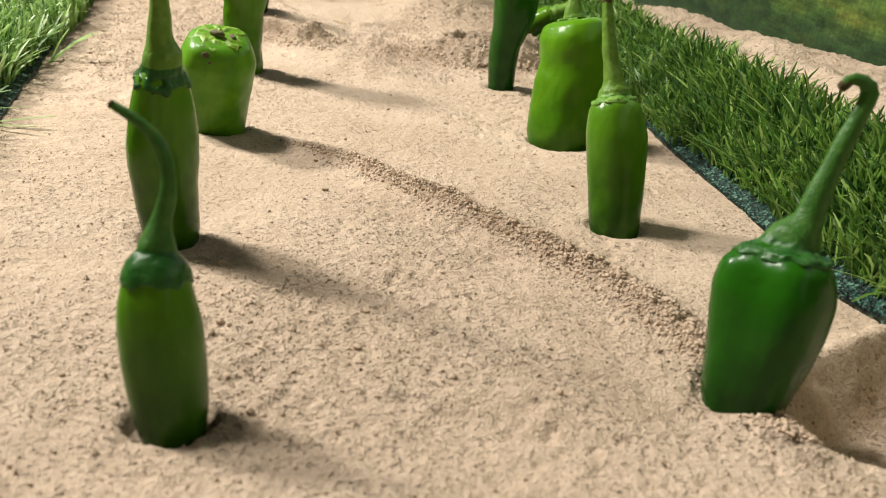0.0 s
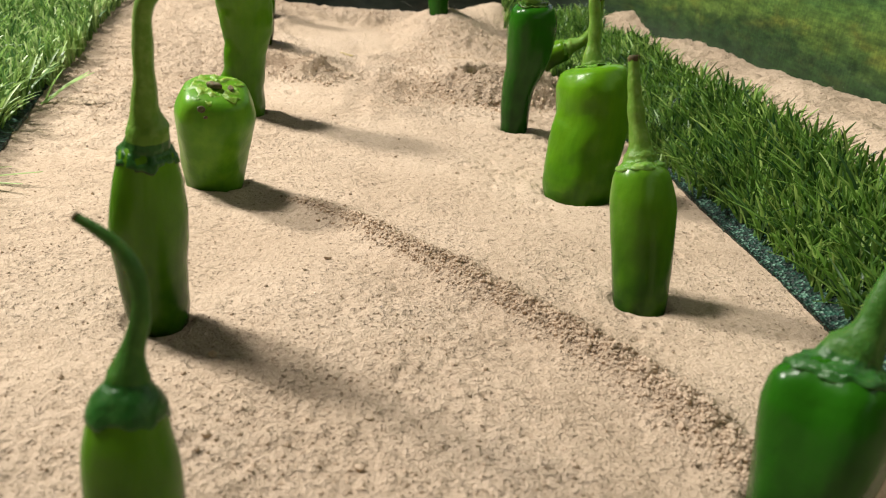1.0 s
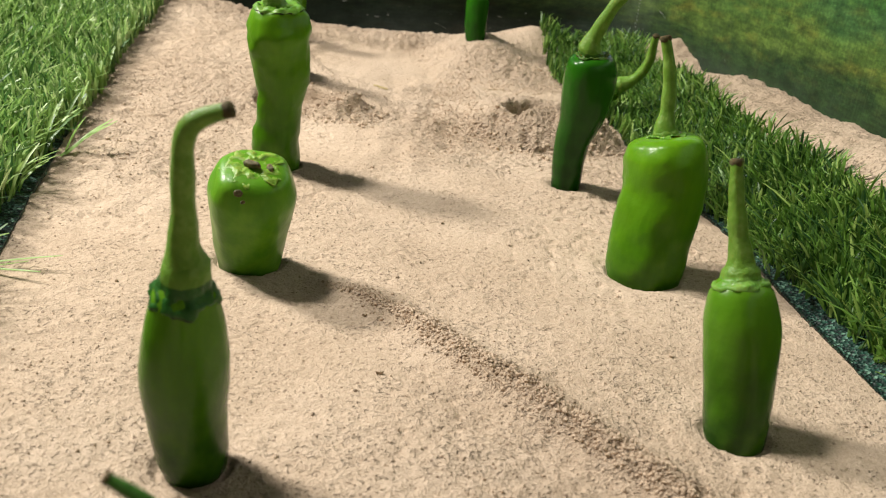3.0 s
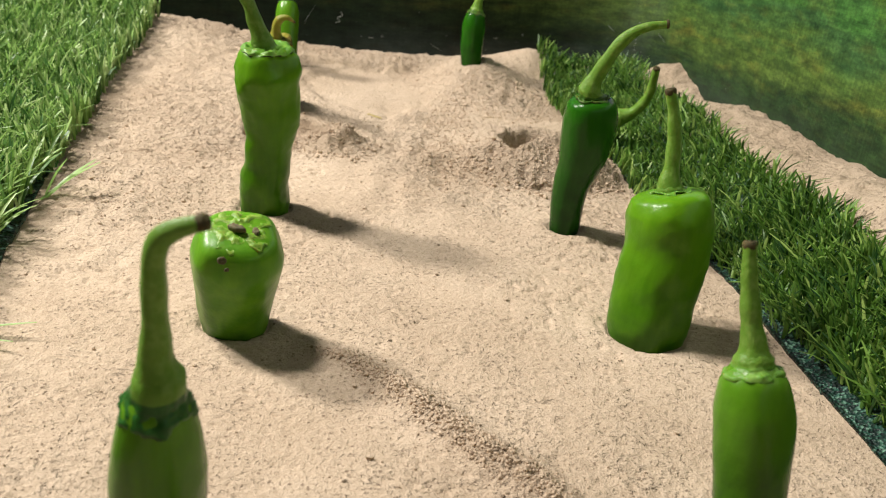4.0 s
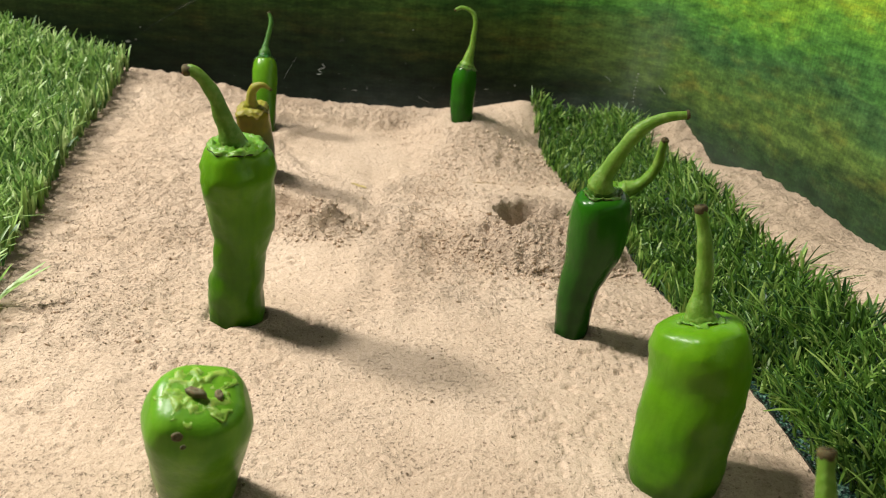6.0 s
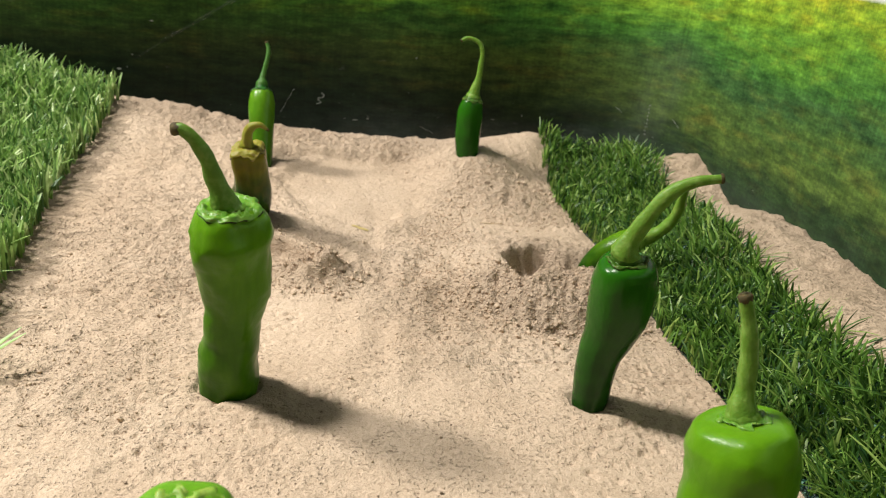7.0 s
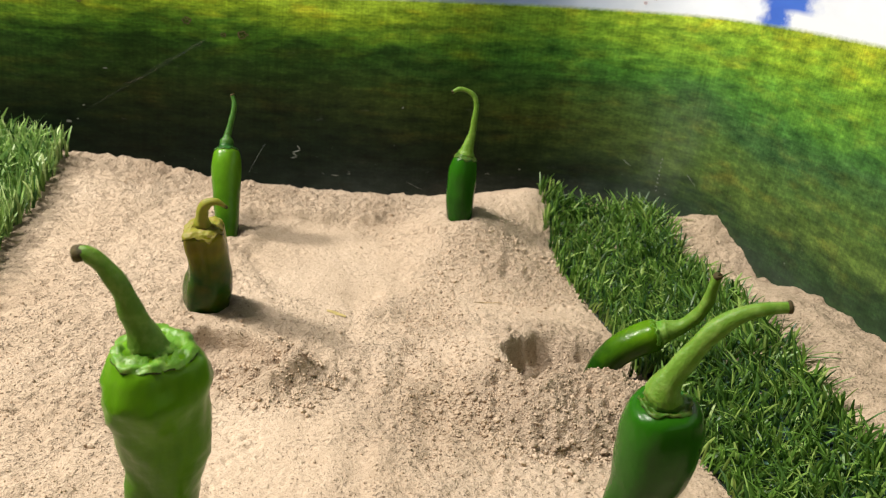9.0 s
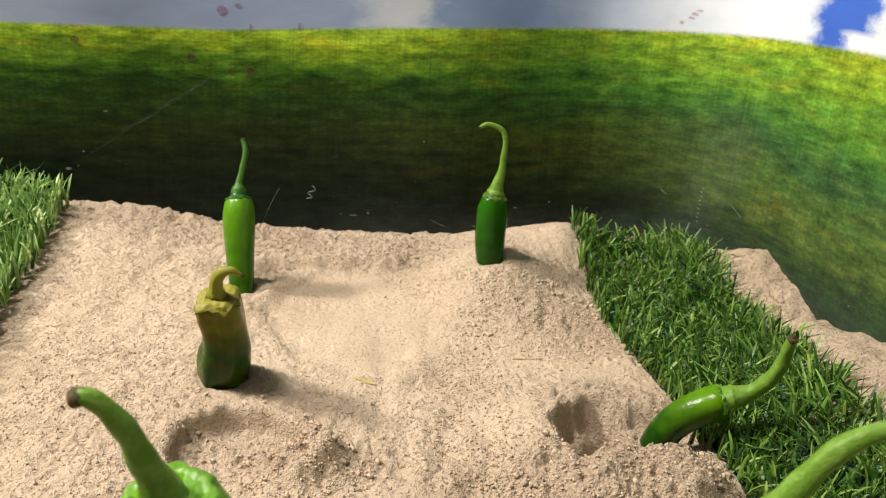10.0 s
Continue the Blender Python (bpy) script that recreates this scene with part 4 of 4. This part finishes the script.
# ---- turf strips ----
def turf(name_label, edge_in, edge_out, y0, y1, spacing, length, mat, seed, sway, bare, wide_blade, spread):
    rng = np.random.RandomState(seed)
    thing = root("turf_strip", float(edge_in((y0 + y1) / 2) + edge_out((y0 + y1) / 2)) / 2, (y0 + y1) / 2, 0)
    home = np.array([thing.location[0] / CM, thing.location[1] / CM, 0])
    ys, fs = np.linspace(y0, y1, 120), np.linspace(0, 1, 14)
    y, f = np.meshgrid(ys, fs, indexing="ij")
    x = edge_in(y) * (1 - f) + edge_out(y) * f
    z = terrain(x, y) + 0.12
    top = np.stack([x, y, z], -1).reshape(-1, 3)
    low = top - [0, 0, 0.5]
    n, m = len(ys), len(fs)
    faces = grid_faces(n, m)
    rim = [j for j in range(m)] + [i * m + m - 1 for i in range(1, n)] + [(n - 1) * m + j for j in range(m - 2, -1, -1)] + [i * m for i in range(n - 2, 0, -1)]
    side = np.array([[rim[k], rim[(k + 1) % len(rim)], rim[(k + 1) % len(rim)] + n * m, rim[k] + n * m] for k in range(len(rim))])
    part("backing", mesh_from("backing", np.concatenate([top, low]) - home, np.concatenate([faces, faces[:, ::-1] + n * m, side]), BACKING), thing, "dark green woven turf backing")
    # tufts of blades
    gy = np.arange(y0, y1, spacing)
    width = float(abs(edge_out((y0 + y1) / 2) - edge_in((y0 + y1) / 2)))
    gf = np.arange(bare, 1.0, spacing / width)
    ty, tf = (a.ravel() for a in np.meshgrid(gy, gf, indexing="ij"))
    ty, tf = ty + rng.uniform(-0.5, 0.5, ty.size) * spacing, np.clip(tf + rng.uniform(-0.5, 0.5, tf.size) * spacing / width, bare * 0.7, 0.995)
    clear = bare * smooth(60, 34, ty) - 0.03 * smooth(45, 60, ty)
    tf = clear + (tf - bare) * (1 - clear) / (1 - bare)
    each = 5
    own = np.repeat(rng.normal(0.0, 0.6 * spread, (ty.size, 2)), each, axis=0)
    ty, tf = np.repeat(ty, each), np.repeat(tf, each)
    bx, by = edge_in(ty) * (1 - tf) + edge_out(ty) * tf + rng.normal(0, 0.06, ty.size), ty + rng.normal(0, 0.06, ty.size)
    bz = terrain(bx, by) + 0.2
    count = bx.size
    turn = rng.uniform(0, 2 * np.pi, count)
    lean = np.abs(rng.normal(0.0, spread, count)) + 0.10
    size = length * rng.uniform(0.45, 1.15, count)
    half = wide_blade * rng.uniform(0.55, 1.1, count)
    dx, dy = np.cos(turn) * lean + sway[0] + own[:, 0], np.sin(turn) * lean + sway[1] + own[:, 1]
    # blades at the cut edge stand up rather than hang over the sand
    out = 1.0 if edge_in(50.0) > edge_out(50.0) else -1.0
    dx = dx - out * 0.8 * np.maximum(out * dx, 0) * smooth(0.26, 0.02, tf)
    face = rng.uniform(0, np.pi, count)
    wx, wy = np.cos(face), np.sin(face)
    bend = rng.uniform(0.3, 1.7, count)
    rows = []
    for s, wide in ((0.0, 0.8), (0.4, 1.0), (0.78, 0.95), (1.0, 0.42)):
        up = size * (s - 0.28 * bend * lean * s * s)
        px, py, pz = bx + dx * size * (0.45 * s + 0.55 * bend * s * s), by + dy * size * (0.45 * s + 0.55 * bend * s * s), bz + up
        w = half * wide
        fold = 0.35 * w
        rows += [np.stack([px - wx * w, py - wy * w, pz], -1), np.stack([px - wy * fold, py + wx * fold, pz - 0.2 * w], -1), np.stack([px + wx * w, py + wy * w, pz], -1)]
    v = np.stack(rows, 1).reshape(-1, 3)
    pat = np.array([[r * 3 + c, r * 3 + c + 1, r * 3 + c + 4, r * 3 + c + 3] for r in range(3) for c in range(2)])
    faces = (np.arange(count)[:, None, None] * 12 + pat).reshape(-1, 4)
    blades = part("turf_pile", mesh_from("turf_pile", v - home, faces, mat), thing)
    tagged(blades, "dense plastic grass blades", kind="stuff")
    shapes = []
    for k in range(6):
        arc, high = (0.35, 0.5, 0.7, 0.85, 1.0, 0.6)[k], length * (0.75, 0.95, 0.85, 1.0, 0.7, 1.1)[k]
        strip = []
        for q, wide in ((0.0, 0.8), (0.35, 1.0), (0.7, 0.95), (0.9, 0.75), (1.0, 0.3)):
            w, out, up = wide_blade * wide, arc * high * q ** 1.7, high * (q - 0.3 * arc * q * q)
            strip += [(out, -w, up), (out + 0.25 * w, 0.0, up - 0.1 * w), (out, w, up)]
        quads = [[r * 3 + c, r * 3 + c + 1, r * 3 + c + 4, r * 3 + c + 3] for r in range(4) for c in range(2)]
        shapes.append(mesh_from("grass_blade", strip, quads, mat))
    for k in range(150):
        yy = 42 + 30 * (k + rng.rand()) / 150
        ff = 0.05 + 0.14 * rng.rand() ** 1.5
        xx = float(edge_in(yy) * (1 - ff) + edge_out(yy) * ff)
        toward = math.pi if edge_out(yy) > edge_in(yy) else 0.0
        single = part("grass_blade", shapes[k % 6], thing)
        single.location = ((xx - home[0]) * CM, (yy - home[1]) * CM, (sand_z(xx, yy) + 0.12) * CM)
        single.rotation_euler = (0, 0, toward + rng.normal(0, 0.9))
    return tagged(thing, name_label, "artificial turf", group="turf strips along the sand")


turf("strip of light green artificial turf laid on the sand", left_in, left_out, 14, 84.5, 0.40, 2.3, BLADE_LEFT, 21, (0.06, -0.10), 0.10, 0.092, 0.42)
turf("narrow strip of dark green artificial turf on a sand bank", right_in, right_out, 21.5, 88.5, 0.31, 1.5, BLADE_RIGHT, 22, (-0.05, -0.08), 0.24, 0.074, 0.52)


# ---- loose crumbs of sand ----
def crumbs():
    rng = np.random.RandomState(5)
    n = 210000
    x, y = rng.uniform(-24, 14, n), 9 + 79 * rng.rand(n) ** 1.15
    keep = (rng.rand(n) < np.clip(roughness_of_sand(x, y) - 0.22, 0.04, 1) * (0.5 - 0.22 * smooth(48, 62, y))) & (x > left_in(y) + 0.3) & (x < right_in(y) - 0.2)
    for cx, cy, r in STANDS:
        keep &= np.hypot(x - cx, y - cy) > r + 0.15
    x, y = x[keep], y[keep]
    n = len(x)
    size = (0.015 + 0.009 * smooth(30, 60, y)) + 0.038 * rng.rand(n) ** 2.4 + 0.09 * (rng.rand(n) > 0.975) * rng.rand(n)
    size *= 0.8 + 0.5 * np.clip(roughness_of_sand(x, y), 0, 1)
    # larger clods round the heaps
    m = 420
    a, k = rng.uniform(0, 2 * np.pi, m), np.where(rng.rand(m) < 0.65, 0, 1)
    k = np.where(rng.rand(m) < 0.15, 2, k)
    d = rng.normal(1.0, 0.16, m)
    hx, hy, hrx, hry = (np.array(q)[k] for q in ((4.3, -9.3, 2.4), (62.2, 62.5, 77.5), (5.0, 2.4, 4.0), (3.6, 2.2, 4.0)))
    cx, cy = hx + hrx * d * np.cos(a), hy + hry * d * np.sin(a)
    # and along the ridge across the middle
    ry = rng.uniform(17, 37.5, 9000)
    rx = ridge_line(ry) + rng.normal(0.12, 0.42, 9000)
    # and over the dug heaps
    k2 = np.array([0, 0, 0, 1, 2, 2, 3, 3])[rng.randint(0, 8, 7000)]
    a2, d2 = rng.uniform(0, 2 * np.pi, 7000), np.sqrt(rng.rand(7000)) * 1.1
    gx, gy, grx, gry = (np.array(q)[k2] for q in ((4.3, -9.6, 2.6, -2.2), (62.0, 62.8, 77.8, 67.0), (5.0, 2.8, 4.2, 1.7), (3.6, 2.4, 4.0, 9.0)))
    cx, cy = np.r_[cx, rx, gx + grx * d2 * np.cos(a2)], np.r_[cy, ry, gy + gry * d2 * np.sin(a2)]
    clod = np.r_[0.05 + 0.13 * rng.rand(m) ** 2.2, 0.015 + 0.068 * rng.rand(9000) ** 2.6, 0.02 + 0.07 * rng.rand(7000) ** 3]
    inside = cx < right_in(cy) - 0.3
    x, y, size = np.r_[x, cx[inside]], np.r_[y, cy[inside]], np.r_[size, clod[inside]]
    n = len(x)
    z = sand_height(x, y) + size * 0.3
    ball = bmesh.new()
    bmesh.ops.create_icosphere(ball, subdivisions=1, radius=1.0)
    bv = np.array([v.co for v in ball.verts])
    bf = np.array([[v.index for v in f.verts] for f in ball.faces])
    ball.free()
    v = bv[None] * (1 + 0.28 * rng.uniform(-1, 1, (n, len(bv), 1))) * rng.uniform(0.7, 1.2, (n, 1, 3)) * size[:, None, None] + np.stack([x, y, z], -1)[:, None]
    f = bf[None] + (np.arange(n) * len(bv))[:, None, None]
    ob = new("sand_crumb", mesh_from("sand_crumb", v.reshape(-1, 3), f.reshape(-1, 3), SAND, flat=True))
    return tagged(ob, "loose crumbs and clods of dry pale sand", "sand crumb", kind="stuff")


crumbs()


def clods():
    """The larger single clods, pieces of the sand lying on it."""
    rng = np.random.RandomState(8)
    ground = bpy.data.objects["ground"]
    ball = bmesh.new()
    bmesh.ops.create_icosphere(ball, subdivisions=2, radius=1.0)
    bv, bf = np.array([v.co for v in ball.verts]), np.array([[v.index for v in f.verts] for f in ball.faces])
    ball.free()
    shapes = []
    for k in range(6):
        lump = np.array([1 + 0.45 * noise.noise(Vector(q * 1.5) + Vector((7.0 * k, 0, 0))) + 0.25 * noise.noise(Vector(q * 3.6) + Vector((0, 5.0 * k, 0))) for q in bv])
        shapes.append(mesh_from("sand_clod", bv * lump[:, None] * [1.0, 0.85, 0.68], bf, SAND))
    spots = []
    # front edge of the right-hand heap, round the left-hand heap, along the ridge, then strewn over the floor
    for k in range(60):
        a = math.pi * (0.95 + 1.0 * rng.rand())
        spots.append((4.6 + 4.9 * math.cos(a) * rng.normal(0.98, 0.08), 62.1 + 3.0 * math.sin(a) * rng.normal(0.98, 0.10), 0.07 + 0.13 * rng.rand() ** 2))
    for k in range(12):
        a, d = 2 * math.pi * rng.rand(), 0.4 + 0.75 * rng.rand()
        spots.append((-9.7 + 2.1 * d * math.cos(a), 62.9 + 1.8 * d * math.sin(a), 0.06 + 0.14 * rng.rand() ** 2))
    for k in range(34):
        yy = rng.uniform(20, 36.5)
        spots.append((float(ridge_line(yy)) + rng.normal(0.25, 0.5), yy, 0.05 + 0.06 * rng.rand() ** 2))
    for k in range(70):
        spots.append((rng.uniform(-13, 9), rng.uniform(14, 60), 0.035 + 0.05 * rng.rand() ** 2))
    heights = sand_height(np.array([q[0] for q in spots]), np.array([q[1] for q in spots]))
    for (x, y, size), z in zip(spots, heights):
        if x > right_in(y) - 0.4 or min(math.hypot(x - cx, y - cy) - r for cx, cy, r in STANDS) < 0.3:
            continue
        ob = part("sand_clod", shapes[rng.randint(6)], ground)
        ob.location = (x * CM, y * CM, (float(z) + 0.30 * size) * CM)
        ob.rotation_euler, ob.scale = (rng.normal(0, 0.25), rng.normal(0, 0.25), 6.3 * rng.rand()), (size, size, size)


clods()


# ---- small marks and scraps ----
SHEET_LINE = wall_line(600)


def on_sheet(u, z, out=0.03):
    """A place on the printed sheet, u decimetres along it."""
    p, o = SHEET_LINE
    run = np.r_[0, np.cumsum(np.linalg.norm(np.diff(p, axis=0), axis=1))] / 10
    x, y = np.interp(u, run, p[:, 0]), np.interp(u, run, p[:, 1])
    ox, oy = np.interp(u, run, o[:, 0]), np.interp(u, run, o[:, 1])
    return np.array([x - ox * out, y - oy * out, z]), np.array([oy, -ox, 0.0])


def thread(name, points, r, mat, label):
    sp = spline([(*q, r) for q in points], 16)
    ob = new(name, mesh_from(name, loft(sp, 6), tube_faces(len(sp), 6), mat))
    return tagged(ob, label, "thread")


STAIN_BROWN = plain_material("stain_brown", (0.060, 0.045, 0.012), 0.5, 300, 0.3)
STAIN_PINK = plain_material("stain_pink", (0.24, 0.14, 0.25), 0.5, 300, 0.3)
STAIN_RED = plain_material("stain_red", (0.50, 0.34, 0.36), 0.5, 300, 0.2)
LINT = plain_material("lint", (0.20, 0.21, 0.19), 0.8, 300, 0.2)
sheet = bpy.data.objects["backdrop"]
RUBBED = LINT.copy()
RUBBED.name = "rubbed_print"
RUBBED.node_tree.nodes["Principled BSDF"].inputs["Alpha"].default_value = 0.07


def stain(name, u, z, rx, rz, mat, seed, ringed=False):
    """A thin dried mark on the sheet; a drop that dried from its edge keeps a darker rim."""
    c, along = on_sheet(u, z)
    n = 22
    rng = random.Random(seed)
    rough = [1 + 0.22 * rng.uniform(-1, 1) for _ in range(n)]
    verts = [c + along * rx * k * rough[i] * math.cos(2 * math.pi * i / n) + np.array([0, 0, rz * k * rough[i] * math.sin(2 * math.pi * i / n)]) for k in (1.0, 0.72, 0.30, 0.02) for i in range(n)]
    me = mesh_from(name, np.array(verts), tube_faces(4, n), mat)
    if ringed:
        me.materials.append(thinned(mat))
        for f, face in enumerate(me.polygons):
            face.material_index = 1 if f >= n else 0
    part(name, me, sheet)


@functools.lru_cache(maxsize=None)
def thinned(mat):
    """The same stain where it dried thin, with the print showing through."""
    thin = mat.copy()
    thin.name = mat.name + "_thin"
    thin.node_tree.nodes["Principled BSDF"].inputs["Alpha"].default_value = 0.35
    return thin


for k, (u, z, rx, rz, mat) in enumerate(((16.25, 14.5, 0.24, 0.18, STAIN_BROWN), (15.55, 13.7, 0.32, 0.24, STAIN_BROWN), (15.17, 13.06, 0.36, 0.26, STAIN_BROWN), (15.30, 12.95, 0.2, 0.16, STAIN_BROWN),
                                           (15.17, 15.75, 0.1, 0.3, STAIN_PINK), (14.86, 16.05, 0.09, 0.28, STAIN_PINK), (15.35, 16.8, 0.30, 0.28, STAIN_PINK), (15.25, 17.15, 0.22, 0.15, STAIN_PINK),
                                           (12.23, 18.75, 0.22, 0.10, STAIN_RED), (12.25, 18.5, 0.2, 0.08, STAIN_RED), (12.20, 18.98, 0.2, 0.07, STAIN_RED), (12.31, 18.15, 0.14, 0.1, STAIN_RED))):
    stain("stain", u, z, rx, rz, mat, k, ringed=True)
for k, (u, z, rx, rz) in enumerate(((16.34, 6.1, 0.30, 0.14), (16.28, 6.3, 0.12, 0.05), (16.24, 7.3, 0.14, 0.06), (16.09, 10.0, 0.26, 0.06), (14.46, 3.45, 0.42, 0.05), (14.36, 3.65, 0.2, 0.04), (13.3, 4.4, 0.3, 0.04), (13.05, 4.9, 0.10, 0.12), (14.0, 9.0, 0.1, 0.1), (13.6, 3.0, 0.25, 0.05))):
    stain("scuff", u, z, rx * 0.6, rz * 0.6, LINT, 40 + k)
for k, ends in enumerate((((16.22, 7.0), (15.44, 12.4)), ((15.60, 11.2), (15.40, 12.7)), ((16.02, 8.7), (15.78, 9.9)), ((12.27, 6.7), (12.20, 6.3)), ((11.72, 6.9), (11.62, 6.3)), ((13.92, 3.4), (13.80, 2.9)))):
    (u0, z0), (u1, z1) = ends
    me = []
    for q in np.linspace(0, 1, 14):
        c, along = on_sheet(u0 + q * (u1 - u0), z0 + q * (z1 - z0))
        wide = (0.26 if k < 3 else 0.04) * (0.25 + math.sin(math.pi * q)) * (0.7 + 0.3 * math.cos(9 * q + k))
        me += [c - along * wide, c + along * wide]
    part("scratch", mesh_from("scratch", np.array(me), grid_faces(14, 2), RUBBED if k < 3 else LINT), sheet)
for k in range(9):
    stain("stitch", 11.96 + 0.006 * (k % 2), 5.0 + 0.30 * k, 0.08, 0.03, LINT, 60 + k)


def sheet_thread(pairs, r, label):
    return thread("lint_thread", [on_sheet(u, z, out)[0] for u, z, out in pairs], r, LINT, label)


sheet_thread(((14.79, 4.5, 0.1), (14.75, 4.7, 0.3), (14.78, 4.95, 0.2), (14.73, 5.2, 0.3), (14.75, 5.5, 0.2)), 0.022, "curled pale thread of lint stuck to the sheet")
thread("cobweb_thread", [(-14.9, 80.5, 5.3), (-14.75, 82.0, 5.95), (-14.5, 83.5, 6.6)], 0.005, LINT, "fine straight cobweb thread behind the far chilli")


def scrap(name, x, y, lx, ly, turn, mat, label):
    n, m = 7, 4
    verts = []
    c, sn = math.cos(radians(turn)), math.sin(radians(turn))
    for layer in (0.05, 0.0):
        for i in range(n):
            for j in range(m):
                a, b = (i / (n - 1) - 0.5) * lx, (j / (m - 1) - 0.5) * ly * (1 - 0.7 * abs(i / (n - 1) - 0.5) * 2)
                px, py = x + a * c - b * sn, y + a * sn + b * c
                verts.append((px, py, float(sand_height(px, py)) + 0.01 + layer * 0.6 + 0.02 * math.sin(i * 1.3)))
    f = grid_faces(n, m)
    ob = new(name, mesh_from(name, verts, np.concatenate([f, f[:, ::-1] + n * m]), mat))
    return tagged(ob, label, name.replace("_", " "))


scrap("petal_scrap", -7.6, 69.8, 1.1, 0.4, -12, plain_material("petal", (0.46, 0.36, 0.14), 0.7, 200, 0.2), "small dry yellow petal scrap on the sand")
scrap("straw_bit", 0.9, 73.6, 1.6, 0.10, 3, plain_material("straw", (0.36, 0.26, 0.13), 0.8, 200, 0.2), "thin dry straw lying on the sand")


def stray_blade(x0, y0, x1, y1, z1, half):
    strip = bpy.data.objects["turf_strip"]
    home = np.array(strip.location) / CM
    z0 = sand_z(x0, y0)
    sp = spline([(x0, y0, z0 + 0.1), ((x0 + x1) / 2, (y0 + y1) / 2, z0 + 0.62 * (z1 - z0)), (x1, y1, z1)], 8)
    d = np.array([y1 - y0, x0 - x1, 0.0])
    d /= np.linalg.norm(d)
    w = half * np.array([0.8, 1, 1, 1, 0.95, 0.85, 0.6, 0.2])[:, None]
    v = np.concatenate([sp - d * w, sp - [0, 0, 0.03], sp + d * w])
    f = np.array([[r * 8 + i, r * 8 + i + 1, (r + 1) * 8 + i + 1, (r + 1) * 8 + i] for r in range(2) for i in range(7)])
    part("stray_blade", mesh_from("stray_blade", v - home, f, BLADE_LEFT), strip)


for blade in ((-21.6, 48.6, -19.4, 50.6, 1.8, 0.15), (-21.5, 48.9, -19.9, 51.2, 1.7, 0.15), (-21.7, 49.3, -20.8, 50.0, 2.0, 0.15), (-18.4, 35.6, -15.6, 36.0, 0.7, 0.08), (-18.5, 35.2, -15.9, 34.9, 0.5, 0.07)):
    stray_blade(*blade)
